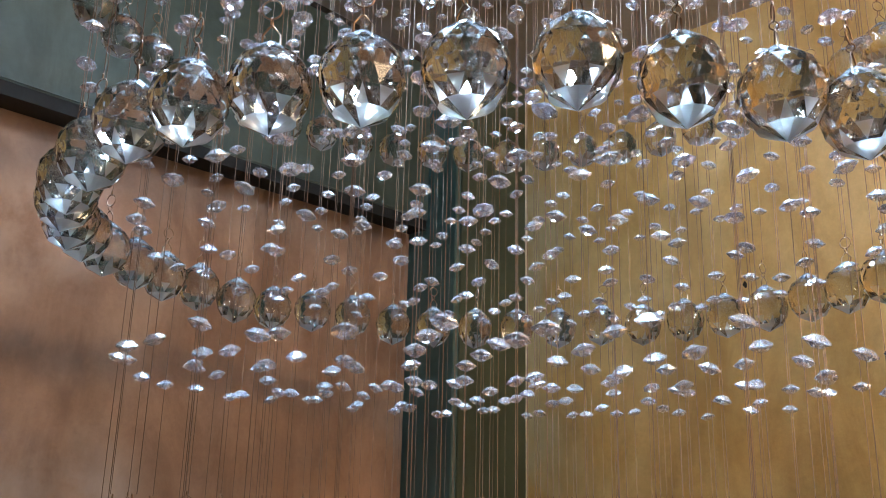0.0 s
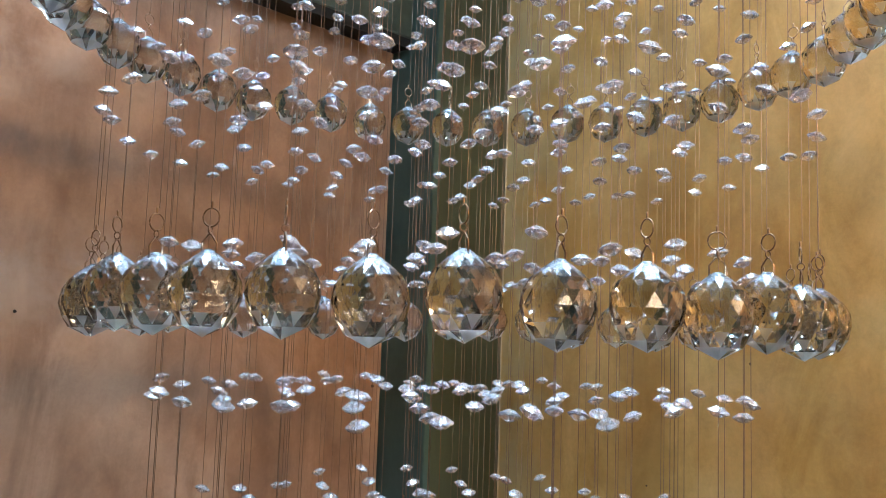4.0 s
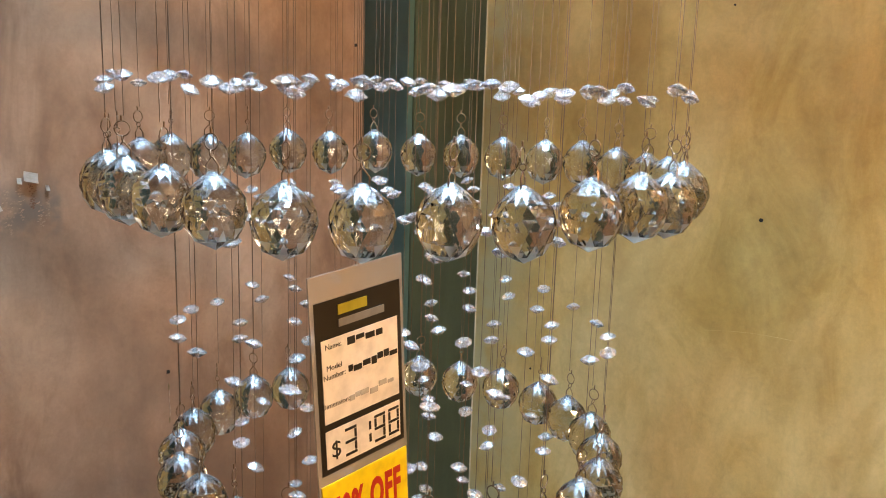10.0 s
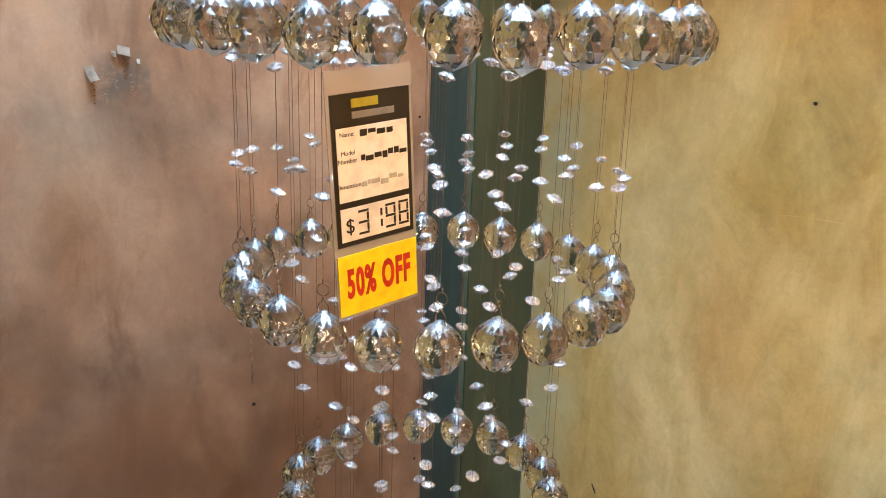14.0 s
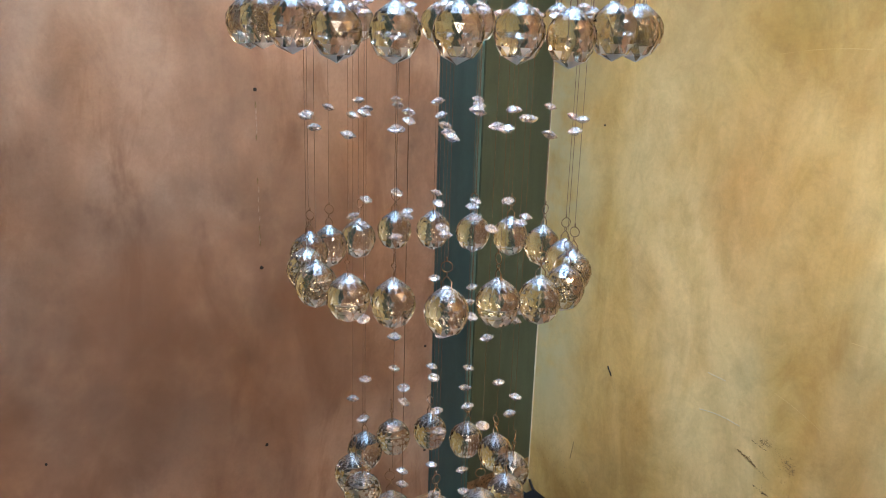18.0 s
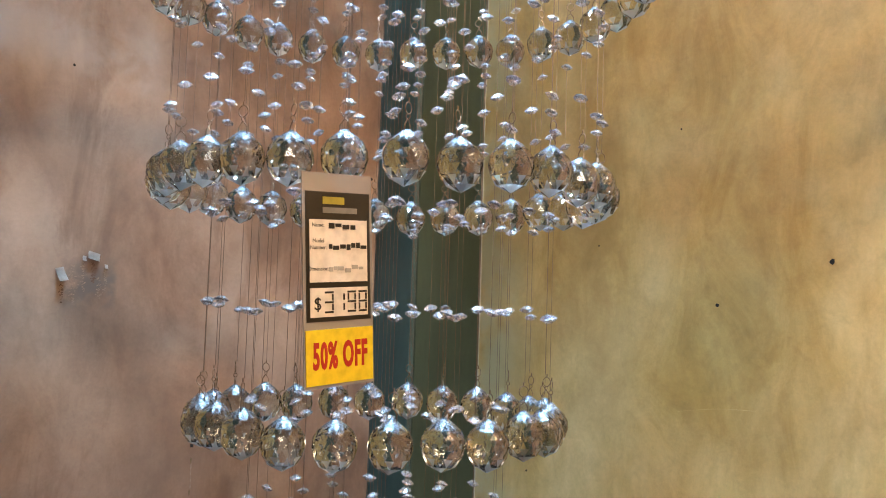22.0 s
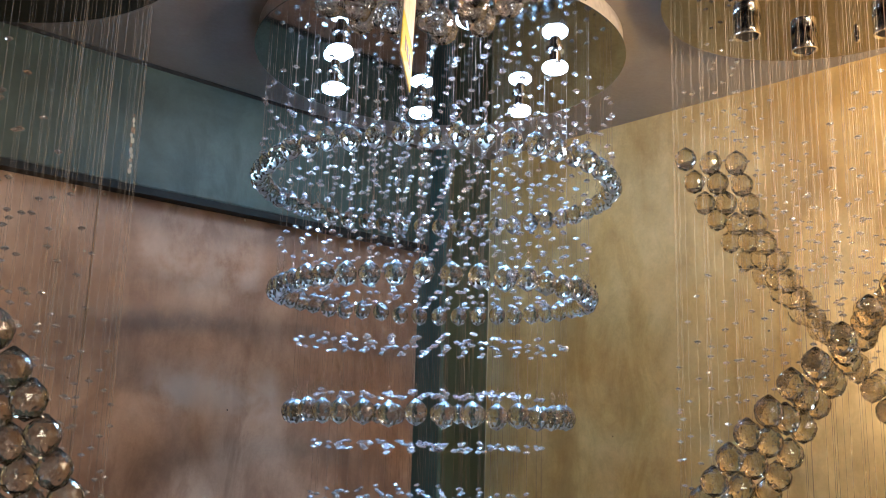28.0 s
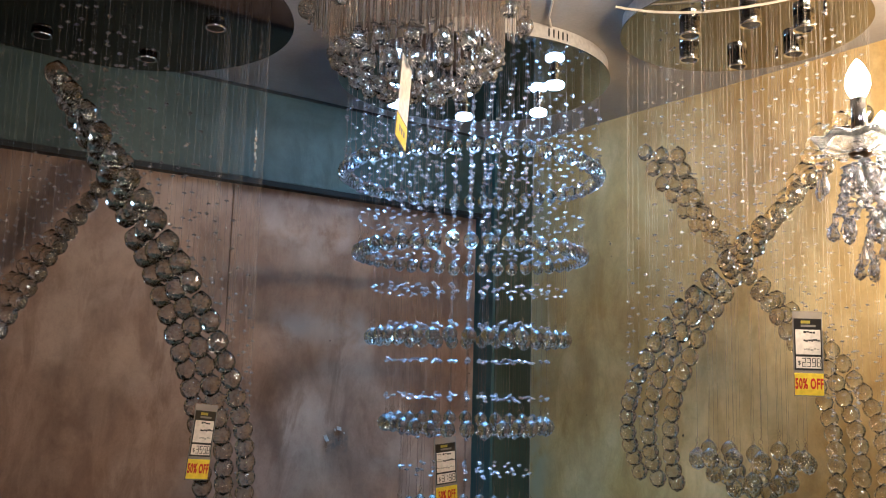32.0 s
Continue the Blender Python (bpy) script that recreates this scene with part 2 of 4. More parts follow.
def crystal(name, tint, ior, haze, rough, milk, coat=0.0, gloss=0.24):
    """Cut crystal: clear glass; rough glass, faint milk and a thin bright coat stand for scattered light."""
    m, ns, ls = material(name)
    o = ns.new("ShaderNodeOutputMaterial")

    def lump(colour, n, r):
        g = ns.new("ShaderNodeBsdfGlass")
        g.inputs["Color"].default_value, g.inputs["IOR"].default_value, g.inputs["Roughness"].default_value = (*colour, 1), n, r
        return g.outputs[0]

    def blend(a, b, f):
        x = ns.new("ShaderNodeMixShader")
        x.inputs[0].default_value = f
        ls.new(a, x.inputs[1]), ls.new(b, x.inputs[2])
        return x.outputs[0]

    out = lump(tint, ior, 0.0)
    if haze:
        out = blend(out, lump(tint, ior, rough), haze)
    if coat:
        gl = ns.new("ShaderNodeBsdfAnisotropic")
        gl.inputs["Color"].default_value, gl.inputs["Roughness"].default_value = (0.88, 0.93, 1.0, 1), gloss
        out = blend(out, gl.outputs[0], coat)
    if milk:
        body = ns.new("ShaderNodeBsdfDiffuse")
        body.inputs["Color"].default_value = (0.9, 0.9, 0.92, 1)
        out = blend(out, body.outputs[0], milk)
    ls.new(out, o.inputs["Surface"])
    return m


CRYSTAL = crystal("lead_crystal", (0.84, 0.84, 0.81), 1.62, 0.07, 0.12, 0.0, 0.02, 0.2)
CLEARBALL = crystal("dark_ball_crystal", (0.88, 0.86, 0.81), 1.60, 0.05, 0.12, 0.0, 0.03, 0.2)
# Brighter glass that paints lamp glints on the balls' bottom and top facets.
FOOT = crystal("glint_foot_crystal", (0.96, 0.98, 1.0), 1.6, 0.5, 0.32, 0.02, 0.03, 0.3)
NECK = crystal("glint_neck_crystal", (0.90, 0.95, 1.0), 1.6, 0.5, 0.25, 0.045, 0.10, 0.38)
BEADGLASS = crystal("bead_crystal", (0.99, 0.975, 0.995), 1.62, 0.05, 0.12, 0.10, 0.17, 0.17)
NYLON = film("pale_nylon_thread", (0.50, 0.44, 0.38), 0.7, 0.5)
ARMGLASS = crystal("bright_arm_glass", (0.99, 0.97, 0.94), 1.52, 0.3, 0.2, 0.4, 0.3, 0.2)
SMOKE = crystal("smoked_crystal", (0.86, 0.85, 0.84), 1.56, 0.15, 0.15, 0.01, 0.08, 0.2)
DISHGLASS = crystal("clear_dish_glass", (0.99, 0.97, 0.94), 1.5, 0.25, 0.2, 0.12, 0.2, 0.2)
RODGLASS = crystal("clear_rod_glass", (0.93, 0.88, 0.83), 1.47, 0.25, 0.2, 0.07)


def glow(name, colour, strength):
    m, ns, ls = material(name)
    e, o = ns.new("ShaderNodeEmission"), ns.new("ShaderNodeOutputMaterial")
    e.inputs["Color"].default_value, e.inputs["Strength"].default_value = (*colour, 1), strength
    ls.new(e.outputs[0], o.inputs["Surface"])
    return m


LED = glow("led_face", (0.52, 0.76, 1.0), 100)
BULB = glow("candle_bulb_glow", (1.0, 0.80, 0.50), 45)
# Glow for the added, unseen fill lights.
DIFFUSER = glow("fill_diffuser_glow", (1.0, 0.90, 0.78), 6)


# ---------------------------------------------------------------- mesh helpers
def mesh(name, bm, mat, smooth=False):
    me = bpy.data.meshes.new(name)
    bm.normal_update()
    bm.to_mesh(me)
    bm.free()
    me.materials.append(mat)
    if smooth:
        for p in me.polygons:
            p.use_smooth = True
    return me


def put(name, me, parent=None, m=None, label=""):
    ob = new(name, me)
    if parent:
        ob.parent = parent
    if m is not None:
        ob.matrix_basis = m
    return tagged(ob, label)


def part(name, bm, mat, parent=None, label="", smooth=False, m=None):
    return put(name, mesh(name, bm, mat, smooth), parent, m, label)


def thing(name, m, label, category, group="", kind=""):
    ob = new(name)
    ob.empty_display_size = 0.05
    ob.matrix_basis = m
    return tagged(ob, label, category, group, kind)


def box(x0, x1, y0, y1, z0, z1, bevel=0.0, bm=None):
    bm = bm or bmesh.new()
    r = bmesh.ops.create_cube(bm, size=1, matrix=Matrix.Translation(((x0 + x1) / 2, (y0 + y1) / 2, (z0 + z1) / 2)) @ Matrix.Diagonal((x1 - x0, y1 - y0, z1 - z0, 1)))
    if bevel:
        es = {e for v in r["verts"] for e in v.link_edges}
        bmesh.ops.bevel(bm, geom=list(es), offset=bevel, segments=2, affect="EDGES")
    return bm


def lathe(profile, n=24, bm=None, m=None, twist=()):
    """Turn (radius, height) pairs round z. twist: rings, by index, turned by half a step."""
    bm = bm or bmesh.new()
    rings = []
    for i, (r, z) in enumerate(profile):
        if r < 1e-6:
            rings.append([bm.verts.new((0, 0, z))])
        else:
            o = 0.5 if i in twist else 0
            rings.append([bm.verts.new((r * math.cos(2 * math.pi * (k + o) / n), r * math.sin(2 * math.pi * (k + o) / n), z)) for k in range(n)])
    made = [v for r in rings for v in r]
    for i, (a, b) in enumerate(zip(rings, rings[1:])):
        oa, ob_ = i in twist, (i + 1) in twist
        for k in range(n):
            k1 = (k + 1) % n
            if len(a) == 1 and len(b) > 1:
                bm.faces.new((a[0], b[k1], b[k]))
            elif len(b) == 1 and len(a) > 1:
                bm.faces.new((a[k], a[k1], b[0]))
            elif len(a) > 1 and len(b) > 1:
                if oa == ob_:
                    bm.faces.new((a[k], a[k1], b[k1], b[k]))
                elif ob_:
                    bm.faces.new((a[k], a[k1], b[k]))
                    bm.faces.new((a[k1], b[k1], b[k]))
                else:
                    bm.faces.new((a[k], a[k1], b[k1]))
                    bm.faces.new((a[k], b[k1], b[k]))
    for ring in (rings[0], rings[-1]):
        if len(ring) > 1:
            try:
                bm.faces.new(ring)
            except ValueError:
                pass
    if m is not None:
        bmesh.ops.transform(bm, matrix=m, verts=made)
    bmesh.ops.recalc_face_normals(bm, faces=bm.faces)
    return bm


def tube(points, r, n=6, closed=False, bm=None):
    """A wire of radius r along points."""
    bm = bm or bmesh.new()
    pts = [Vector(p) for p in points]
    rings = []
    for i, p in enumerate(pts):
        a = pts[i - 1] if i or closed else p
        b = pts[(i + 1) % len(pts)] if i < len(pts) - 1 or closed else p
        t = (b - a).normalized()
        side = t.cross(Vector((0, 0, 1)) if abs(t.z) < 0.95 else Vector((1, 0, 0))).normalized()
        up = side.cross(t)
        rings.append([bm.verts.new(p + r * (math.cos(2 * math.pi * k / n) * side + math.sin(2 * math.pi * k / n) * up)) for k in range(n)])
    for a, b in zip(rings, rings[1:] + (rings[:1] if closed else [])):
        for k in range(n):
            bm.faces.new((a[k], a[(k + 1) % n], b[(k + 1) % n], b[k]))
    if not closed:
        bm.faces.new(rings[0]), bm.faces.new(rings[-1])
    return bm


def ball_mesh(name, r, mat, neck, foot, n=14):
    """A faceted crystal ball: a blunt drilled cone on top, a body of cut triangles, a flat cone below."""
    prof = [(0, -1.24), (0.64, -0.92), (0.88, -0.54), (1.0, -0.10), (0.95, 0.30), (0.77, 0.62), (0.47, 0.87), (0.12, 1.13), (0, 1.15)]
    me = mesh(name, lathe([(a * r, b * r) for a, b in prof], n, twist=(2, 4, 6)), mat)
    me.materials.append(neck)
    me.materials.append(foot)
    # Top and bottom facets take the glint glass in place of refracted lamp light.
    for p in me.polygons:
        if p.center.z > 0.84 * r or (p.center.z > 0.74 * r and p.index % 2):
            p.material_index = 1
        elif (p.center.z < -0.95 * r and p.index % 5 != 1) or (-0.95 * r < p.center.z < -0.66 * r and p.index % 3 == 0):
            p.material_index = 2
    return me


def bead_mesh(name, r, mat):
    """An octagon bead: a flat lens with a narrow girdle and small tables."""
    prof = [(0, -0.47), (0.40, -0.47), (1.0, -0.06), (1.0, 0.06), (0.40, 0.47), (0, 0.47)]
    return mesh(name, lathe([(a * r, b * r) for a, b in prof], 8), mat)


def hook_mesh():
    """A crimp, a ring and a bent pin whose legs grip the drilled cone."""
    bm = tube([(0.0052 * math.cos(a), 0, 0.0415 + 0.0052 * math.sin(a)) for a in np.linspace(0, 2 * math.pi, 17)[:-1]], 0.0005, 5, True)
    tube([(0, 0.0022 * math.cos(a), 0.0345 + 0.0022 * math.sin(a)) for a in np.linspace(0, 2 * math.pi, 11)[:-1]], 0.0005, 5, True, bm)
    tube([(-0.0044, 0, 0.0185), (-0.0046, 0, 0.0272), (-0.0012, 0, 0.0316), (0, 0, 0.0322), (0.0012, 0, 0.0316), (0.0046, 0, 0.0272), (0.0044, 0, 0.0185)], 0.00062, 5, False, bm)
    tube([(-0.0048, 0, 0.0188), (0.0048, 0, 0.0188)], 0.0004, 4, False, bm)
    tube([(0, 0, 0.0462), (0, 0, 0.0475), (0, 0, 0.0492), (0, 0, 0.0505)], 0.0007, 6, False, bm)
    return mesh("hook", bm, HOOK, True)


def thread_mesh(mat, r=0.00036):
    return mesh("thread", tube([(0, 0, 0), (0, 0, 1)], r, 4), mat)


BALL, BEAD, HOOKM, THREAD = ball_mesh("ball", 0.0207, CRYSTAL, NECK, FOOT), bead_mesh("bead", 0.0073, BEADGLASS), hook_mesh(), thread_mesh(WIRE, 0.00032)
PALETHREAD = thread_mesh(NYLON, 0.0003)
rng = random.Random(7)


def spin(x, y, z, lean=4, s=1.0):
    """A hanging piece's own small turn and lean."""
    return pose(x, y, z, rng.uniform(-lean, lean), rng.uniform(-lean, lean), rng.uniform(0, 360)) @ Matrix.Scale(s, 4)


def joined(name, me, places, mat, parent, label=""):
    """Many alike small pieces in one mesh."""
    n = len(me.vertices)
    co = np.empty(n * 3)
    me.vertices.foreach_get("co", co)
    co = np.c_[co.reshape(-1, 3), np.ones(n)]
    faces = [tuple(p.vertices) for p in me.polygons]
    vs, fs = [], []
    for i, m in enumerate(places):
        vs.append((co @ np.array(m).T)[:, :3])
        fs += [tuple(k + i * n for k in f) for f in faces]
    out = bpy.data.meshes.new(name)
    out.from_pydata(np.vstack(vs).tolist(), [], fs)
    out.materials.append(mat)
    ob = put(name, out, parent, None, label)
    return tagged(ob, kind="stuff")


def hang(parent, x, y, z, top, ball=None):
    """A thread from the plate with its ball and hook."""
    b = put("ball", ball or BALL, parent, spin(x, y, z, 3))
    put("hook", HOOKM, b, pose(0, 0, 0, 0, 0, rng.uniform(0, 360)))
    put("thread", THREAD, parent, Matrix.Translation((x, y, z + 0.05)) @ Matrix.Diagonal((1, 1, top - z - 0.05, 1)))
    return b


def words(text, size, depth, mat, parent, m, name="lettering", bold=0.0, squeeze=1.0, gap=1.0):
    cu = bpy.data.curves.new(name, "FONT")
    cu.body, cu.size, cu.extrude, cu.offset, cu.resolution_u = text, size, depth, bold, 3
    cu.space_character = gap
    cu.align_x, cu.align_y = "CENTER", "CENTER"
    tmp = bpy.data.objects.new("tmp", cu)
    me = bpy.data.meshes.new_from_object(tmp)
    me.name = name
    bpy.data.objects.remove(tmp)
    me.materials.clear()
    me.materials.append(mat)
    return put(name, me, parent, m @ Matrix.Diagonal((squeeze, 1, 1, 1)))


# ---------------------------------------------------------------- the room
FLOOR, BEAMZ, PX, PY = 0.025, 2.078, 0.5124, 0.5249
X0, Y0 = -3.4, -4.2
tagged(part("floor", box(X0 - 0.2, XR + 0.2, Y0 - 0.2, YL + 0.2, -0.12, FLOOR), CARPET), "dark navy carpet floor of the showroom", "floor", kind="structure")
tagged(part("ceiling", box(X0 - 0.2, XR + 0.2, Y0 - 0.2, YL + 0.2, CEIL, CEIL + 0.15), WHITE), "off-white painted plaster ceiling", "ceiling", kind="structure")
wall_l = tagged(part("wall_north", box(X0 - 0.2, XR + 0.2, YL + 0.012, YL + 0.16, 0, CEIL), BLACKGAP), "panelled wall washed in pinkish brown", "wall", kind="structure")
for a, b in ((-0.4965, PX - 0.002), (-1.716, -0.4995), (-2.936, -1.719), (X0, -2.939)):
    part("wall_panel", box(a, b, YL, YL + 0.0125, 0.0, BEAMZ + 0.03, 0.0015), PINK, wall_l, "pinkish brown sponged wall panel")
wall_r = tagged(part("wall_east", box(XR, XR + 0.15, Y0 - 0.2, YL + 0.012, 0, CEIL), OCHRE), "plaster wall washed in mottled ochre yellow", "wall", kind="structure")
# Unseen closing walls, added and kept dark so the crystals reflect less brightness.
tagged(part("wall_south", box(X0 - 0.2, XR + 0.2, Y0 - 0.15, Y0, 0, CEIL), CREAM), "unseen brown wall added behind the camera", "wall", kind="structure")
tagged(part("wall_west", box(X0 - 0.15, X0, Y0, YL + 0.012, 0, CEIL), CREAM), "unseen brown side wall added to close the room", "wall", kind="structure")
beam = tagged(part("beam_1", box(X0, PX - 0.002, 0.590, YL - 0.002, BEAMZ, CEIL - 0.004, 0.002), BEAM), "green washed boxed beam along the ceiling", "beam", kind="structure")
# Shade below the beam, built as a black strip.
part("shade_strip", box(X0, PX - 0.004, 0.592, YL + 0.01, BEAMZ - 0.018, BEAMZ - 0.0005), BLACKGAP, beam, "black strip standing in for shade under the beam")
part("beam_bead", box(X0, PX - 0.004, 0.586, 0.5895, CEIL - 0.012, CEIL - 0.002, 0.001), BLACKGAP, beam, "dark bead along the ceiling")
post = tagged(new("corner_post"), "boxed corner post painted teal and dark green", "post", kind="structure")
part("post_side", box(PX, PX + 0.014, PY + 0.001, YL + 0.01, 0.0, CEIL - 0.001, 0.001), TEAL, post, "teal painted side board")
part("post_front", box(PX + 0.015, XR - 0.001, PY, PY + 0.014, 0.118, CEIL - 0.001, 0.001), GREEN, post, "dark green painted front board")
skirt = tagged(part("baseboard", box(X0, PX - 0.004, YL - 0.016, YL - 0.0005, 0, 0.05, 0.003), WOOD), "honey brown wooden skirting board", "skirting", kind="structure")

# ---------------------------------------------------------------- main chandelier
PLATE_Z = CEIL - 0.045
TIERS = [(2.050, 0.381, 48), (1.810, 0.333, 42), (1.564, 0.285, 36), (1.319, 0.237, 30), (1.070, 0.188, 24), (0.827, 0.139, 18), (0.581, 0.089, 12)]
LEVELS = [2.218 - 0.103 * k for k in range(18)]


def ceiling_plate(parent, r, z, label, mat=STEEL, inset=0.0):
    """A mirror plate on a low white pan that meets the ceiling."""
    part("plate", lathe([(r, z), (r, z + 0.003), (r - 0.004, z + 0.004), (0, z + 0.004)][::-1] + [(0, z)], 96), mat, parent, label)
    part("pan", lathe([(p - inset, h) for p, h in ((r - 0.005, z + 0.0045), (r - 0.006, CEIL - 0.0005), (r - 0.02, CEIL - 0.0005), (r - 0.02, z + 0.0045))], 96), RIM, parent, "white painted pan rim")


def downlight(parent, x, y, z, lit, low=1.0):
    """Lit: a thin chrome stem with a glowing frosted disc. Unlit: a chrome cylinder with a dark mouth."""
    if lit:
        d = part("downlight", lathe([(0, z), (0.02, z), (0.02, z - 0.004), (0.012, z - 0.006), (0.012, z - 0.034), (0, z - 0.034)], 20), CHROME, parent, "chrome lamp stem", False, pose(x, y, 0))
        part("lens", lathe([(0, z - 0.034), (0.024, z - 0.034), (0.027, z - 0.037), (0.027, z - 0.046), (0.022, z - 0.050), (0, z - 0.051)], 24), LED, d, "lit frosted white LED disc")
    else:
        d = part("downlight", lathe([(0, z), (0.026, z), (0.026, z - 0.044), (0.0255, z - 0.046), (0.023, z - 0.046), (0.022, z - 0.038), (0, z - 0.038)], 24), CHROME, parent, "chrome cylinder lamp holder", True, Matrix.Translation((x, y, z * (1 - low))) @ Matrix.Diagonal((1, 1, low, 1)))
        part("lens", lathe([(0, z - 0.0385), (0.0215, z - 0.0385), (0.0215, z - 0.041), (0, z - 0.042)], 20), HOLE, d, "dark unlit lamp face")


main = thing("chandelier", pose(0, 0, 0), "tall tiered crystal chandelier with seven rings of balls", "chandelier")
ceiling_plate(main, 0.413, PLATE_Z, "round mirror-polished steel ceiling plate")
MAIN_LAMPS = [(0.115, -0.241), (0.26, -0.008), (0.104, 0.184), (-0.168, -0.27), (-0.255, 0.03), (-0.141, 0.211)]
for x, y in MAIN_LAMPS:
    downlight(main, x, y, PLATE_Z, True)
near, rest = [], []
for k, (z, r, n) in enumerate(TIERS):
    turn = radians(233.6)
    for i in range(n):
        a = turn + 2 * math.pi * i / n
        x, y = r * math.cos(a) + rng.uniform(-.0015, .0015), r * math.sin(a) + rng.uniform(-.0015, .0015)
        dz = rng.uniform(-.003, .003)
        hang(main, x, y, z + dz, PLATE_Z)
        for lv in LEVELS:
            if lv > z + 0.058:
                front = x * 0.72 + y * 0.69 < -0.25 * r
                (near if front and 1.0 < lv < 1.95 else rest).append(spin(x, y, lv + rng.uniform(-.006, .006), 20))
for i in range(6):
    a = radians(233.6) + 2 * math.pi * i / 6
    x, y, low = 0.040 * math.cos(a), 0.040 * math.sin(a), 0.46
    put("thread", THREAD, main, Matrix.Translation((x, y, low)) @ Matrix.Diagonal((1, 1, PLATE_Z - low, 1)))
    rest += [spin(x, y, lv + rng.uniform(-.006, .006), 20) for lv in LEVELS if lv > low]
rng.shuffle(near)
for m in near[:300]:
    put("bead", BEAD, main, m)
joined("bead_cloud", BEAD, near[300:] + rest, BEADGLASS, main, "clear octagon crystal beads on the threads")


# ---------------------------------------------------------------- price tags
def segments(d, w, h, t):
    """The bars of one digit, as on a price display card."""
    bars = {"a": (-w / 2, w / 2, h / 2 - t, h / 2), "g": (-w / 2, w / 2, -t / 2, t / 2), "d": (-w / 2, w / 2, -h / 2, -h / 2 + t),
            "f": (-w / 2, -w / 2 + t, t * 0.8, h / 2 - 1.3 * t), "b": (w / 2 - t, w / 2, t * 0.8, h / 2 - 1.3 * t),
            "e": (-w / 2, -w / 2 + t, -h / 2 + 1.3 * t, -t * 0.8), "c": (w / 2 - t, w / 2, -h / 2 + 1.3 * t, -t * 0.8)}
    on = {"1": "bc", "2": "abged", "3": "abgcd", "5": "afgcd", "8": "abcdefg", "9": "abcdfg"}[d]
    return [bars[k] for k in on]


def price_tag(m, price, label, w=0.075, detail=True, blank=False, tall=0.925):
    """A hanging card in a clear sleeve: black head, white fields, price and a yellow strip; x to the right, z up, faces -y."""
    t = thing("price_tag", m, label, "price tag", "price tags")
    k = w / 0.075
    v = tall * k
    h0 = -0.192 * v
    face = pose(0, 0, 0, 90)
    part("sleeve", box(-w / 2, w / 2, -0.0006, 0.0006, h0, 0.0), CLEARFILM, t, "clear grey plastic sleeve")
    def patch(name, x0, x1, z0, z1, mat, d):
        part(name, box(x0 * k, x1 * k, -0.0006 - d, -0.0006, z0 * v, z1 * v), mat, t)
    patch("sale_strip", -0.036, 0.036, -0.189, -0.140, YELLOW, 0.0009)
    if blank:
        patch("card_back", -0.0345, 0.0345, -0.136, -0.004, CARD, 0.0005)
        for x in (-0.018, -0.004, 0.012):
            patch("print_bar", x, x + 0.009, -0.171, -0.157, GREYBAR, 0.0012)
        return t
    patch("card", -0.0345, 0.0345, -0.133, -0.017, BLACK, 0.0005)
    patch("info_field", -0.031, 0.031, -0.098, -0.042, CARD, 0.0009)
    patch("price_field", -0.031, 0.031, -0.129, -0.103, CARD, 0.0009)
    patch("logo_shape", -0.017, 0.006, -0.028, -0.0215, OLIVE, 0.0011)
    patch("logo_shape", -0.017, 0.020, -0.036, -0.031, GREYBAR, 0.0011)
    words("$", 0.015 * k, 0.0002, BLACK, t, Matrix.Translation((-0.0235 * k, -0.0017, -0.1175 * v)) @ face, "price_sign")
    for i, d in enumerate(price):
        for x0, x1, z0, z1 in segments(d, 0.0092 * k, 0.0195 * v, 0.0017 * k):
            part("digit_bar", box(x0, x1, -0.0002, 0.0002, z0, z1), BLACK, t, m=Matrix.Translation((-0.0115 * k + i * 0.0122 * k, -0.0016, -0.116 * v)))
    words("50% OFF", 0.032 * v, 0.0002, RED, t, Matrix.Translation((0, -0.0017, -0.1645 * v)) @ face, "sale_lettering", 0.0011, 0.48, 1.12)
    pen = random.Random(5)
    for z, s, mat in ((-0.048, 0.024, BLACK), (-0.066, 0.038, BLACK), (-0.086, 0.036, SLEEVE)):
        x = -0.011
        while x < -0.011 + s:
            step = pen.uniform(0.004, 0.009)
            up = pen.uniform(-0.001, 0.001)
            patch("pen_bar", x, min(x + step * 0.85, 0.030), z + up - pen.uniform(0.0012, 0.0028), z + up + pen.uniform(0.0012, 0.0028), mat, 0.0012)
            x += step
    if detail:
        for text, z in (("Name:", -0.047), ("Model", -0.061), ("Number:", -0.067), ("Dimension:", -0.086)):
            words(text, 0.0048 * k, 0.0001, BLACK, t, Matrix.Translation((-0.022 * k, -0.0016, z * v)) @ face, "small_print")
    part("tie", tube([(0, 0, -0.004), (0.002, 0.0, 0.006), (0.0, 0.0, 0.016)], 0.0003, 4), SLEEVE, t)
    return t


price_tag(pose(-0.2005, -0.177, 1.2975, 0, -4, 2), "3198", "black and white price tag with yellow sale strip", 0.0715, tall=0.935)


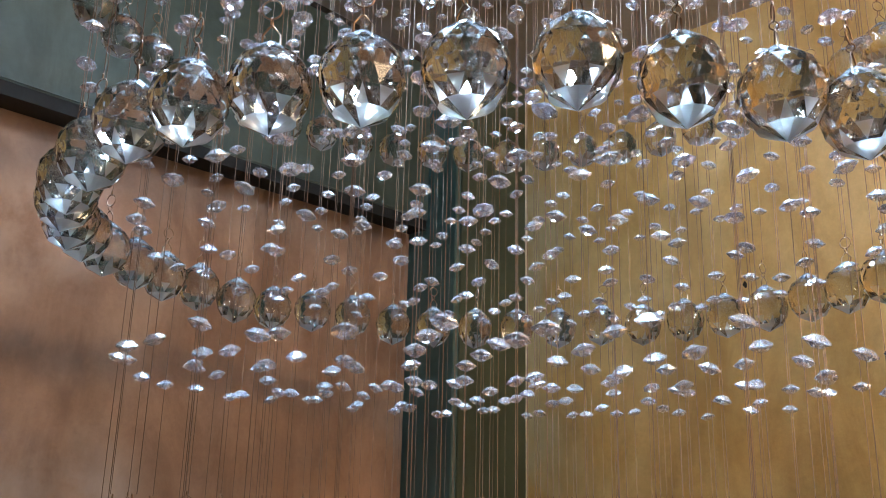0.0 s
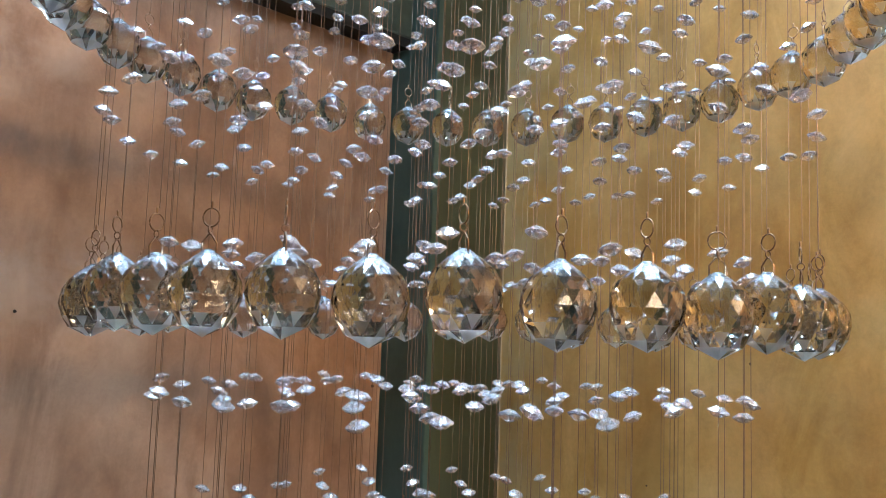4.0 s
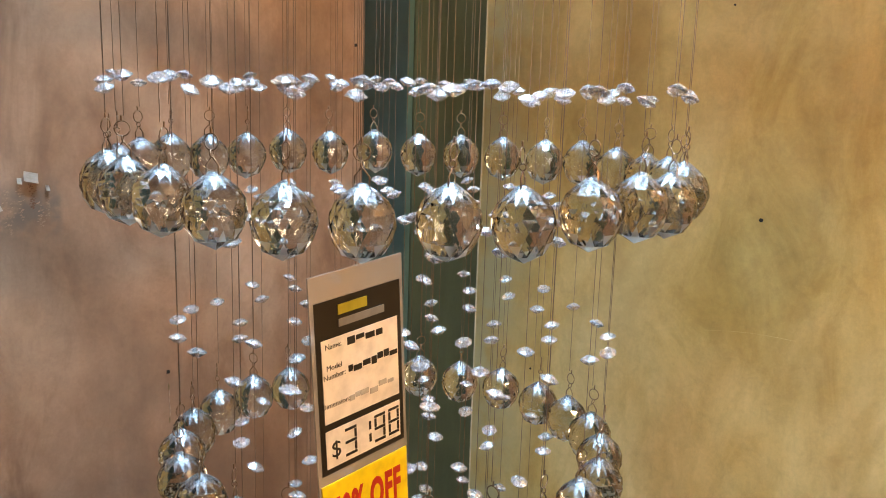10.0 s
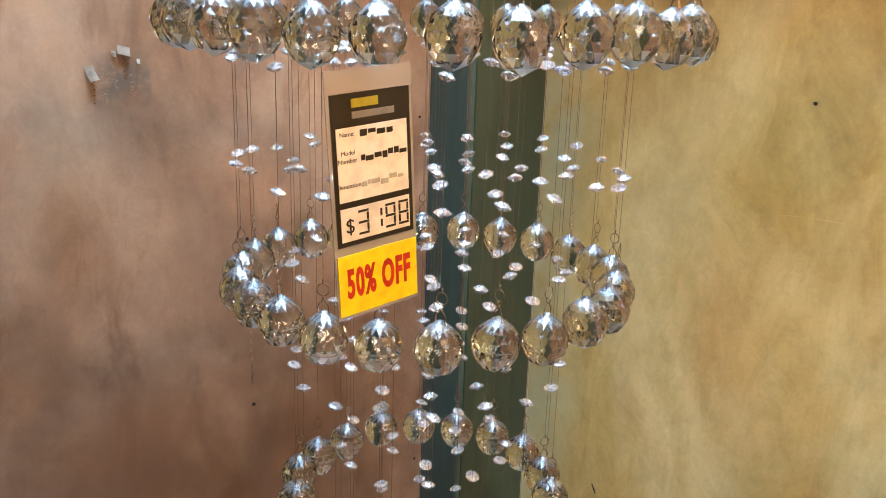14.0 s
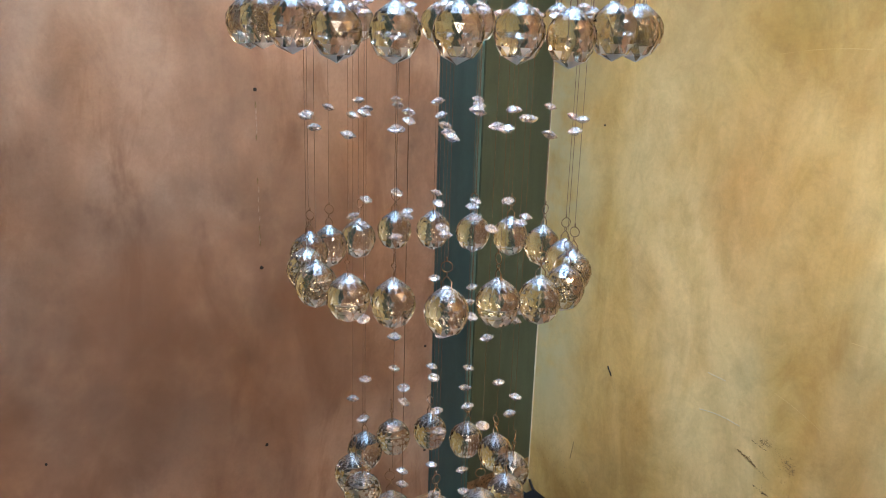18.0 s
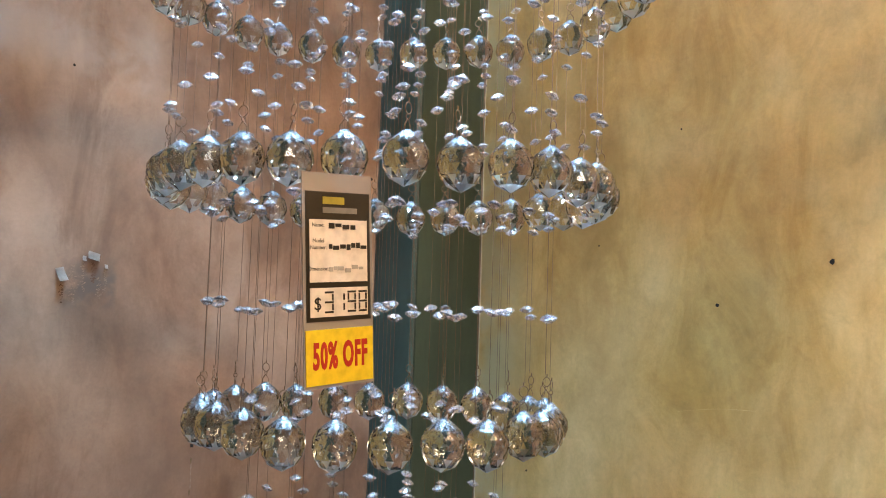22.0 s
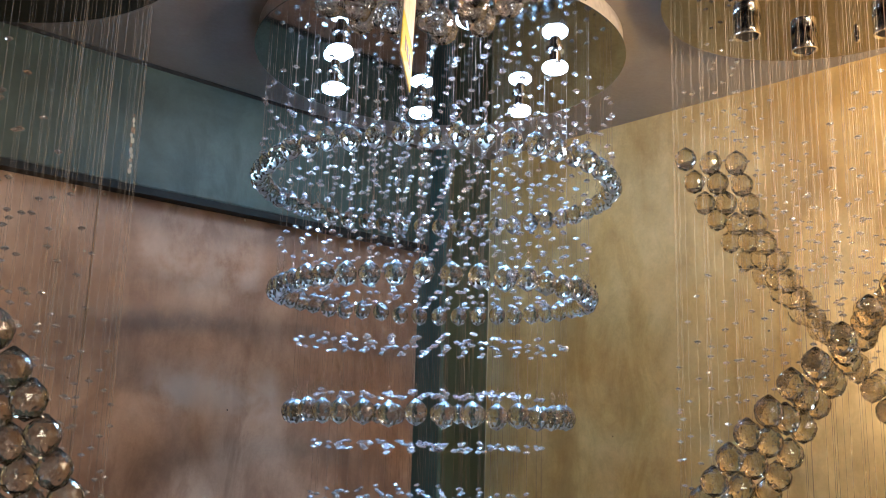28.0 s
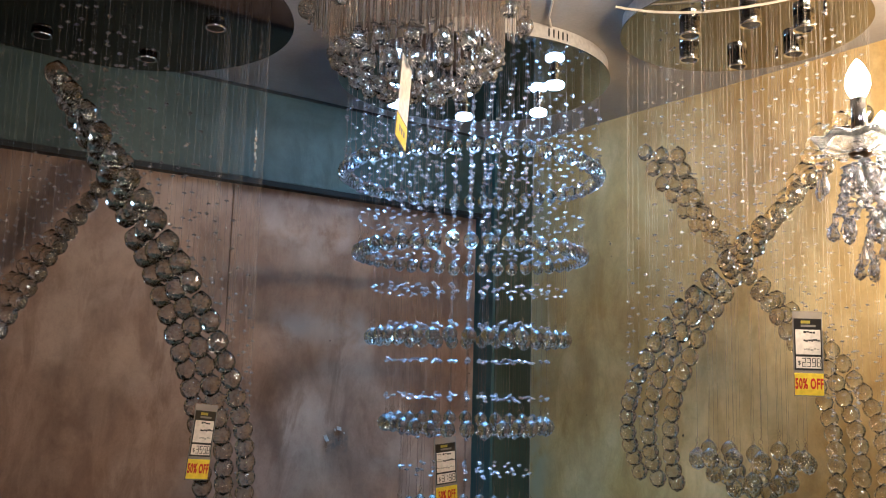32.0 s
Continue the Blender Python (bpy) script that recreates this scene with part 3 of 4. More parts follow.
# ---------------------------------------------------------------- spiral chandeliers
def spiral(centre, plate_r, radii, turn, z_from, z_to, label, ball_r, lamps, lit, low=1.0, plate=STEEL, pitch=1.52):
    """Two ribbons of three ball strings each that wind round one axis."""
    cx, cy = centre
    t = thing("spiral_chandelier", pose(cx, cy, 0), label, "chandelier", "spiral chandeliers")
    ceiling_plate(t, plate_r, PLATE_Z, "round mirror-polished metal ceiling plate", plate, 0.03 if plate is DARKSTEEL else 0.0)
    for x, y in lamps:
        downlight(t, x - cx, y - cy, PLATE_Z, lit, low)
    me = ball_mesh("ball", ball_r, CLEARBALL, CLEARBALL, CLEARBALL)
    steps = int((z_from - z_to) / (ball_r * pitch))
    small = []
    for strand in (0, 180):
        for s in range(steps):
            z = z_from - s * ball_r * pitch
            for q, r in enumerate(radii):
                a = radians(turn(z) + strand)
                x, y, zz = r * math.cos(a), r * math.sin(a), z + (q - 1) * 0.012 + rng.uniform(-.004, .004)
                put("ball", me, t, spin(x, y, zz, 4))
                put("thread", PALETHREAD, t, Matrix.Translation((x, y, zz + ball_r)) @ Matrix.Diagonal((1, 1, PLATE_Z - zz - ball_r, 1)))
                for lift in (0.05, 0.09, 0.135, 0.19, 0.25, 0.32):
                    if zz + lift < PLATE_Z - 0.03 and rng.random() < 0.7:
                        small.append(spin(x, y, zz + lift + rng.uniform(-.008, .008), 10, 0.75))
    joined("bead_cloud", BEAD, small, BEADGLASS, t, "small octagon crystal beads on the threads")
    return t


RIGHT_LAMPS = [(0.135, -0.71), (0.27, -0.60), (0.41, -0.65), (0.44, -0.80), (0.31, -0.91), (0.19, -0.845)]
right = spiral((0.272, -0.763), 0.302, (0.185, 0.235, 0.285), lambda z: 185 + 205 * (z - 1.604), 2.06, 1.16, "double spiral crystal chandelier before the ochre wall", 0.0212, RIGHT_LAMPS, False, 0.72, STEEL, 1.65)
for ring, (r, n, z) in enumerate(((0.04, 5, 1.22), (0.085, 9, 1.245), (0.125, 13, 1.29))):
    for i in range(n):
        a = ring + 2 * math.pi * i / n
        hang(right, r * math.cos(a), r * math.sin(a), z + rng.uniform(-.012, .012), PLATE_Z)
for x, y in [(0.066, -0.805), (0.305, -0.968), (0.47, -0.731)]:
    part("standoff", lathe([(0, 0), (0.005, -0.001), (0.006, -0.006), (0.004, -0.009), (0.006, -0.012), (0.005, -0.018), (0, -0.02)], 12), CHROME, right, "small chrome cable grip", True, pose(x - 0.272, y + 0.763, PLATE_Z))
price_tag(pose(0.087, -1.031, 1.612, 0, 0, -38), "2398", "price tag on a spiral chandelier with yellow sale strip", 0.060, False, tall=1.12)
left = spiral((-1.05, 0.13), 0.460, (0.30, 0.35, 0.40), lambda z: 247 + 108 * (2.015 - z), 2.03, 0.95, "double spiral crystal chandelier before the brown panels", 0.0235, [(-0.87, 0.40), (-0.80, 0.05), (-1.0, -0.12), (-1.3, 0.1), (-1.15, 0.4)], False, 0.3, DARKSTEEL, 1.7)
price_tag(pose(-0.845, -0.18, 1.385, 0, 6, 14), "3598", "price tag with yellow sale strip before brown wall panels", 0.057, False, tall=1.1)


# ---------------------------------------------------------------- drum lights with glass rods
def drum(centre, low, label, tiers, balls):
    cx, cy = centre
    t = thing("rod_drum_light", pose(cx, cy, 0), label, "ceiling light", "drum lights")
    part("plate", lathe([(0, CEIL - 0.03), (0.215, CEIL - 0.03), (0.22, CEIL - 0.026), (0.22, CEIL - 0.001), (0, CEIL - 0.001)], 64), STEEL, t, "mirror steel ceiling plate")
    rod = mesh("rod", lathe([(0.0035, 0), (0.0035, 1)], 6), RODGLASS)
    for r, n, z in tiers:
        for i in range(n):
            a = 2 * math.pi * i / n
            zz = z + (0.012 if i % 2 else 0)
            put("rod", rod, t, Matrix.Translation((r * math.cos(a), r * math.sin(a), zz)) @ Matrix.Diagonal((1, 1, CEIL - 0.03 - zz, 1)))
    r, n, z = tiers[-1]
    ends = [spin(r * math.cos(2 * math.pi * i / n), r * math.sin(2 * math.pi * i / n), z - 0.008 + (0.012 if i % 2 else 0), 15) for i in range(n)]
    joined("bead_cloud", BEAD, ends, BEADGLASS, t, "small crystal beads under the rods")
    if not balls:
        return t
    me = ball_mesh("ball", 0.018, SMOKE, SMOKE, SMOKE)
    for r, n, z in ((0.148, 17, low + 0.05), (0.115, 14, low + 0.02), (0.07, 8, low), (0.0, 1, low)):
        for i in range(n):
            a = r * 40 + 2 * math.pi * i / n
            put("ball", me, t, spin(r * math.cos(a), r * math.sin(a), z + rng.uniform(-.006, .006), 3))
            put("thread", THREAD, t, Matrix.Translation((r * math.cos(a), r * math.sin(a), z + 0.02)) @ Matrix.Diagonal((1, 1, CEIL - 0.03 - z - 0.02, 1)))
    for i in range(8):
        a = 0.3 + 2 * math.pi * i / 8
        put("ball", me, t, spin(0.212 * math.cos(a), 0.212 * math.sin(a), low + 0.11 + 0.03 * (i % 2), 3))
        put("thread", THREAD, t, Matrix.Translation((0.212 * math.cos(a), 0.212 * math.sin(a), low + 0.13 + 0.03 * (i % 2))) @ Matrix.Diagonal((1, 1, CEIL - low - 0.16 - 0.03 * (i % 2), 1)))
    return t


drum((-0.665, -0.697), 2.01, "ceiling drum of hanging glass rods with smoky crystal balls", ((0.215, 78, 2.14), (0.165, 60, 2.07)), True)
drum((-0.29, -1.335), 2.13, "ceiling drum of hanging glass rods near the candle chandelier", ((0.215, 84, 2.19), (0.15, 58, 2.185), (0.085, 32, 2.18)), False)
price_tag(pose(-0.735, -0.775, 2.025, 0, 11, 42), "", "back of a white price tag with yellow strip", 0.07, False, True)


# ---------------------------------------------------------------- candle chandelier
def candle_arm(parent, base, hub, lit=True):
    """A glass arm with beads, a dish, a candle sleeve, a bulb and pendants. base: the dish's place."""
    b, h = Vector(base), Vector(hub)
    mid = b.lerp(h, 0.3) + Vector((0, 0, -0.31))
    pts = [(1 - s) ** 2 * b + 2 * s * (1 - s) * mid + s * s * h for s in np.linspace(0, 1, 15)]
    arm = part("arm", tube(pts, 0.0075, 8), ARMGLASS, parent, "twisted clear glass arm", True)
    for s, p in enumerate(pts[1:-1]):
        put("bead", BEAD, arm, Matrix.Translation(p) @ Matrix.Rotation(s * 0.7, 4, "X") @ Matrix.Scale(1.6, 4))
        put("bead", BEAD, arm, Matrix.Translation(0.5 * (Vector(p) + Vector(pts[s]))) @ Matrix.Rotation(s * 0.7 + 1, 4, "Y") @ Matrix.Scale(1.6, 4))
    M = Matrix.Translation(b)
    dish = part("dish", lathe([(0.008, -0.004), (0.04, -0.008), (0.064, 0.004), (0.075, 0.018), (0.073, 0.020), (0.060, 0.009), (0.04, -0.002), (0.008, 0.0)], 48), DISHGLASS, parent, "scalloped clear glass drip dish", True, M)
    for p in dish.data.vertices:
        w = 1 + 0.07 * math.cos(8 * math.atan2(p.co.y, p.co.x))
        p.co.x, p.co.y, p.co.z = p.co.x * w, p.co.y * w, p.co.z + 0.08 * (w - 1) * 0.5
    part("collar", lathe([(0, -0.018), (0.012, -0.016), (0.019, -0.009), (0.019, -0.007), (0, -0.007)], 16), HOOK, parent, "dark metal collar", True, M)
    part("candle_sleeve", lathe([(0, 0.001), (0.013, 0.001), (0.013, 0.088), (0.011, 0.090), (0, 0.090)], 16), CHROME, parent, "chrome candle sleeve", True, M)
    part("bulb", lathe([(0.011, 0.090), (0.016, 0.098), (0.0205, 0.111), (0.0195, 0.126), (0.013, 0.143), (0.005, 0.155), (0, 0.159)], 16), BULB, parent, "lit candle bulb", True, M)
    for i in range(7):
        a = 2 * math.pi * i / 7
        x, y = 0.068 * math.cos(a), 0.068 * math.sin(a)
        for j in range(3):
            put("bead", BEAD, parent, M @ Matrix.Translation((x, y, -0.004 - 0.013 * j)))
        put("pendant", DROP, parent, M @ Matrix.Translation((x, y, -0.044)))
    for i in range(6):
        a = 2 * math.pi * i / 6
        for j in range(11):
            s = j / 10
            r = 0.02 + 0.025 * s
            put("bead", BEAD, parent, M @ Matrix.Translation((r * math.cos(a + s), r * math.sin(a + s), -0.03 - 0.10 * s)) @ Matrix.Rotation(1.2 * j, 4, "X") @ Matrix.Scale(1.3, 4))
        put("pendant", DROP, parent, M @ Matrix.Translation((0.046 * math.cos(a + 1), 0.046 * math.sin(a + 1), -0.125)) @ Matrix.Diagonal((1.35, 1.35, 0.8, 1)))
    put("pendant", DROP, parent, M @ Matrix.Translation((0, 0, -0.165)) @ Matrix.Scale(0.9, 4))


DROP = mesh("pendant", lathe([(0, -0.042), (0.006, -0.036), (0.0085, -0.026), (0.005, -0.010), (0.0018, 0.0), (0, 0.001)], 8), BEADGLASS)
candles = thing("candle_chandelier", pose(0, 0, 0), "glass-armed candle chandelier with lit bulbs and crystal drops", "chandelier")
HUB = (0.06, -1.47, 1.80)
ARMS = [(-0.140, -1.278, 1.865), (0.02, -1.235, 1.815), (0.23, -1.33, 1.84), (0.28, -1.53, 1.865), (0.14, -1.70, 1.84), (-0.12, -1.66, 1.865)]
for p in ARMS:
    candle_arm(candles, p, HUB)
part("stem", lathe([(0, -0.12), (0.02, -0.11), (0.045, -0.07), (0.03, -0.03), (0.015, 0.0), (0.025, 0.04), (0.05, 0.08), (0.02, 0.13), (0.012, 0.2), (0.03, 0.23), (0.01, 0.26), (0.008, CEIL - HUB[2] - 0.03), (0.05, CEIL - HUB[2] - 0.02), (0.06, CEIL - HUB[2] - 0.001), (0, CEIL - HUB[2] - 0.001)], 20), ARMGLASS, candles, "turned clear glass stem", True, Matrix.Translation(HUB))
for p in ARMS:
    b = Vector(p)
    h = Vector(HUB) + Vector((0, 0, -0.10))
    for s in np.linspace(0.05, 0.95, 15):
        q = b.lerp(h, s) + Vector((0, 0, -0.05 - 0.28 * s * (1 - s)))
        put("bead", BEAD, candles, Matrix.Translation(q) @ Matrix.Rotation(s * 9, 4, "Z") @ Matrix.Scale(1.5, 4))
    q = b.lerp(h, 0.12) + Vector((0, 0, -0.13))
    put("pendant", DROP, candles, Matrix.Translation(q))

# ---------------------------------------------------------------- lamps' light
for i, (x, y) in enumerate(MAIN_LAMPS):
    lamp("led_light", "SPOT", look((x, y, PLATE_Z - 0.056), (x, y, 0)), 41, COOL, 0.024, 74)
for p in ARMS:
    lamp("candle_light", "POINT", Matrix.Translation((p[0], p[1], p[2] + 0.17)), 14.0, WARM, 0.02)
# Three fill lights added out of view to brighten the walls.
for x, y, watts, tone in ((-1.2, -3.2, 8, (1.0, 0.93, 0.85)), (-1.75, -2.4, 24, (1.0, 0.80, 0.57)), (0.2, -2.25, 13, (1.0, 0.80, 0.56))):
    t = thing("fill_ceiling_light", pose(x, y, 0), "added opal fill light, out of view", "ceiling light", "opal ceiling lights")
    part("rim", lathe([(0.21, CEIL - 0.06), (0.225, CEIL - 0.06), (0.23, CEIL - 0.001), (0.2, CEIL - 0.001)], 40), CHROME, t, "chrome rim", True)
    part("diffuser", lathe([(0, CEIL - 0.075), (0.15, CEIL - 0.072), (0.208, CEIL - 0.06), (0.208, CEIL - 0.003), (0, CEIL - 0.003)], 40), DIFFUSER, t, "glowing opal diffuser of an added light", True)
    lamp("unseen_fill_light", "POINT", Matrix.Translation((x, y, CEIL - 0.29)), watts, tone, 0.2)


# ---------------------------------------------------------------- marks on the walls
def on_left(x, z, d=0.0):
    """A pose on the panelled wall: local x along it, local z up, facing the room."""
    return pose(x, YL - d, z)


def on_right(y, z, d=0.0):
    return pose(XR - d, y, z, 0, 0, -90)


def ragged(r, n, seed, squash=1.0, thick=0.0008):
    """A thin flake with an uneven outline."""
    q = random.Random(seed)
    bm = bmesh.new()
    pts = [(r * q.uniform(0.6, 1.0) * math.cos(2 * math.pi * i / n), r * squash * q.uniform(0.6, 1.0) * math.sin(2 * math.pi * i / n)) for i in range(n)]
    a = [bm.verts.new((x, -thick, z)) for x, z in pts]
    b = [bm.verts.new((x * 1.08, 0, z * 1.08)) for x, z in pts]
    bm.faces.new(a)
    for i in range(n):
        bm.faces.new((a[i], b[i], b[(i + 1) % n], a[(i + 1) % n]))
    bmesh.ops.recalc_face_normals(bm, faces=bm.faces)
    return bm


def mark(name, parent, m, r, mat, seed, squash=1.0, n=9, thick=0.0008):
    return part(name, ragged(r, n, seed, squash, thick), mat, parent, "", False, m)


for i, (x, z, r) in enumerate(((0.491, 1.455, 0.0035), (0.118, 0.944, 0.0042), (0.120, 0.636, 0.0042), (0.120, 0.291, 0.0042), (0.491, 0.400, 0.0035), (0.496, 0.156, 0.004), (-0.118, 1.558, 0.0025), (-0.26, 0.38, 0.003), (0.485, 1.13, 0.003), (-0.40, 1.30, 0.002))):
    mark("screw_hole", wall_l, on_left(x, z), r, HOLE, i, 1.0, 8)
for i, (x, z) in enumerate(((-0.483, 2.051), (-0.109, 2.054), (-0.516, 1.909), (-0.555, 2.048), (-0.52, 1.62), (-0.475, 1.62))):
    part("screw_head", lathe([(0, -0.0012), (0.0022, -0.0012), (0.0035, 0), (0, 0)], 10), PALE if i < 4 else HOOK, wall_l, "", True, on_left(x, z) @ pose(0, 0, 0, -90))
q = random.Random(3)
for z0, z1 in ((0.925, 0.86), (0.80, 0.70), (0.695, 0.68)):
    for j in range(6):
        z = z0 + (z1 - z0) * (j + 0.5) / 6
        mark("drip_mark", wall_l, on_left(0.1185 + q.uniform(-.001, .001), z), 0.0016, SCUFF if j % 5 else STAIN, 40 + j, 4.0, 7, 0.0005)
# a torn patch where something was glued: curled paper scraps over scraped strips
def scrap(w, h, curl):
    bm = bmesh.new()
    rows = []
    for i in range(5):
        f = i / 4
        y = -curl * (1 - f) ** 2
        rows.append([bm.verts.new((x * w * (1 - 0.15 * f * (k % 2)), y, h * f * (1 - 0.2 * f))) for k, x in enumerate((-0.5, 0.0, 0.5))])
    for a, b in zip(rows, rows[1:]):
        for k in range(2):
            bm.faces.new((a[k], a[k + 1], b[k + 1], b[k]))
    bmesh.ops.solidify(bm, geom=bm.faces[:], thickness=0.0005)
    return bm


for x, z, w, h, turn in ((-0.117, 1.217, 0.013, 0.026, -12), (-0.0715, 1.252, 0.019, 0.016, 14), (-0.085, 1.250, 0.006, 0.010, 8), (-0.049, 1.239, 0.005, 0.009, 4)):
    part("paper_scrap", scrap(w, h, 0.5 * h), PAPER, wall_l, "curled scrap of white paper", False, on_left(x, z, 0.0006) @ pose(0, 0, 0, 0, turn, 0))
# ochre wall
for i, (y, z, r, sq) in enumerate(((0.385, 0.879, 0.0025, 1), (-0.021, 1.213, 0.004, 1), (-0.209, 1.282, 0.005, 1), (0.105, 1.93, 0.004, 1.6), (0.10, 1.885, 0.0025, 1), (-0.40, 1.78, 0.004, 0.7), (0.11, 1.94, 0.002, 1), (0.05, 1.52, 0.002, 1), (-0.32, 1.10, 0.002, 1), (0.22, 1.32, 0.002, 1))):
    mark("wall_pit", wall_r, on_right(y, z), r, HOLE, 80 + i, sq, 8)
part("nick", tube([(0, 0, 0.008), (0.002, -0.0005, 0.003), (0.007, -0.0005, -0.003), (0.010, 0, -0.010)], 0.0016, 5), HOLE, wall_r, "", False, on_right(0.328, 0.402))
for i, (y0, z0, y1, z1, bow) in enumerate(((0.115, 0.403, 0.034, 0.403, 0.004), (0.107, 0.477, 0.07, 0.474, 0.0), (-0.019, 0.487, -0.106, 0.452, 0.003), (-0.129, 0.612, -0.21, 0.60, 0.004), (0.413, 0.165, 0.418, 0.20, 0.0), (0.05, 1.03, -0.09, 1.045, 0.004))):
    pts = [(-(y0 + (y1 - y0) * s), 0, z0 + (z1 - z0) * s + bow * math.sin(math.pi * s)) for s in np.linspace(0, 1, 7)]
    part("scratch", tube(pts, 0.0007 if i < 2 else 0.0003, 5), PALE if i < 2 else OCHRE, wall_r, "pale plaster scratch", False, pose(XR, 0, 0, 0, 0, -90))
def specks(n, y0, z0, y1, z1, spread, size, seed):
    """Many tiny flakes of soot along one stroke, thickest in its middle."""
    r = random.Random(seed)
    bm = bmesh.new()
    for _ in range(n):
        s = r.random()
        w = spread * (0.25 + math.sin(math.pi * s))
        cy, cz, a = -(y0 + (y1 - y0) * s) + r.gauss(0, w), z0 + (z1 - z0) * s + r.gauss(0, w), size * r.uniform(0.3, 1.0)
        turn = r.uniform(0, 3)
        ring = []
        for k in range(6):
            e, d = turn + k * math.pi / 3, a * r.uniform(0.5, 1.0)
            ring.append(bm.verts.new((cy + d * math.cos(e) + 0.5 * d * math.sin(e), -0.0004 - 0.0003 * s, cz + 0.55 * d * math.sin(e))))
        bm.faces.new(ring)
    return bm


for i, (n, x, z0, z1, spread, mat) in enumerate(((60, -0.070, 1.252, 1.214, 0.0022, TEAR), (45, -0.118, 1.217, 1.182, 0.0016, TEAR), (50, -0.085, 1.248, 1.200, 0.002, SCUFF), (40, -0.050, 1.238, 1.205, 0.0013, SCUFF),
                                                 (50, -0.060, 1.225, 1.190, 0.003, SCUFF), (60, -0.100, 1.245, 1.185, 0.003, SCUFF))):
    part("scrape_stroke", specks(n, -x, z0, -x - 0.002, z1, spread, 0.0022, 60 + i), mat, wall_l, "", False, pose(0, YL, 0))
for i, (n, y0, z0, y1, z1, spread, size, mat) in enumerate((
        (80, 0.032, 0.360, -0.006, 0.344, 0.0013, 0.0022, STAIN), (40, 0.000, 0.345, -0.032, 0.330, 0.0009, 0.0016, STAIN), (40, 0.009, 0.388, -0.021, 0.380, 0.0005, 0.0014, HOLE),
        (70, -0.008, 0.394, -0.026, 0.393, 0.0026, 0.0018, STAIN), (90, -0.056, 0.376, -0.070, 0.362, 0.0045, 0.0019, STAIN), (45, -0.004, 0.308, -0.036, 0.300, 0.0008, 0.0016, STAIN),
        (18, -0.022, 0.303, -0.030, 0.301, 0.001, 0.0022, HOLE), (70, -0.048, 0.291, -0.081, 0.289, 0.002, 0.0022, HOLE), (8, -0.018, 0.271, -0.024, 0.271, 0.001, 0.0022, HOLE),
        (26, -0.035, 0.392, -0.058, 0.380, 0.003, 0.0011, STAIN), (24, -0.052, 0.345, -0.072, 0.316, 0.004, 0.0012, STAIN), (14, -0.02, 0.31, -0.04, 0.306, 0.004, 0.0011, STAIN))):
    part("soot_stroke", specks(int(1.3 * n), y0, z0, y1, z1, 1.2 * spread, 0.85 * size, 100 + i), mat, wall_r, "", False, pose(XR, 0, 0, 0, 0, -90))
for i in range(6):
    y = 0.47 - 0.05 * i
    part("soot_stroke", specks(14, y, 0.16, y - 0.06, 0.05, 0.012, 0.0011, 130 + i), STAIN, wall_r, "", False, pose(XR, 0, 0, 0, 0, -90))
part("scratch", tube([(-0.400, -0.0003, 0.211), (-0.403, -0.0004, 0.19), (-0.407, -0.0004, 0.169), (-0.404, -0.0003, 0.172)], 0.0006, 5), STAIN, wall_r, "thin dark scratch", False, pose(XR, 0, 0, 0, 0, -90))
part("caulk_line", tube([(XR - 0.001, PY - 0.0005 + 0.0006 * math.sin(9 * z), z) for z in np.linspace(0.06, CEIL - 0.01, 40)], 0.0014, 5), PALE, wall_r, "pale caulk line beside the post")
crack = [(XR - 0.0015 - q.uniform(0, 0.003), 0.518 - 0.011 * j, FLOOR + 0.005 + max(0.0, 0.034 - 0.012 * j) + q.uniform(-0.003, 0.004)) for j in range(90)]
part("floor_gap", tube(crack, 0.0032, 5), HOLE, wall_r, "black ragged gap along the floor")
for j in range(40):
    y = 0.505 - 0.55 * q.random() ** 1.5
    mark("plaster_chip", wall_r, on_right(y, FLOOR + 0.003 + q.uniform(0, 0.012), 0.001), q.uniform(0.002, 0.006), RUBBLE if j % 3 else PALE, 150 + j, 0.6, 8, 0.002)
for j in range(5):
    part("soot_stroke", specks(30, 0.49 - 0.05 * j, 0.20 - 0.02 * j, 0.42 - 0.06 * j, 0.03, 0.014, 0.0014, 180 + j), STAIN, wall_r, "", False, pose(XR, 0, 0, 0, 0, -90))
# broken foot of the post
def lumps(n, seed):
    r = random.Random(seed)
    bm = bmesh.new()
    for _ in range(n):
        s = r.uniform(0.0015, 0.0045) if r.random() < 0.93 else r.uniform(0.006, 0.009)
        c = Vector((r.uniform(PX + 0.03, XR - 0.012), r.uniform(PY - 0.03, PY + 0.055), 0))
        c.z = FLOOR + s * 0.3 + max(0.0, c.y - PY + 0.012) * 0.3
        made = bmesh.ops.create_icosphere(bm, subdivisions=1, radius=s, matrix=Matrix.Translation(c))["verts"]
        for v in made:
            v.co = c + (v.co - c) * r.uniform(0.6, 1.2) * 1.0
    return bm


tagged(part("rubble", lumps(420, 11), RUBBLE), "crumbled plaster lumps at the broken post foot", "rubble", kind="stuff")
part("post_core", box(PX + 0.016, XR - 0.006, PY + 0.022, PY + 0.1, 0.0, 0.16, 0.006), BARE, post, "bare stained plaster core")
part("floor_joint", tube([(0.56, 0.50, FLOOR), (0.585, 0.44, FLOOR), (0.60, 0.30, FLOOR), (0.59, -0.2, FLOOR), (0.6, -1.0, FLOOR)], 0.0025, 5), BLACKGAP, bpy.data.objects["floor"], "dark joint in the carpet")
flap = bmesh.new()
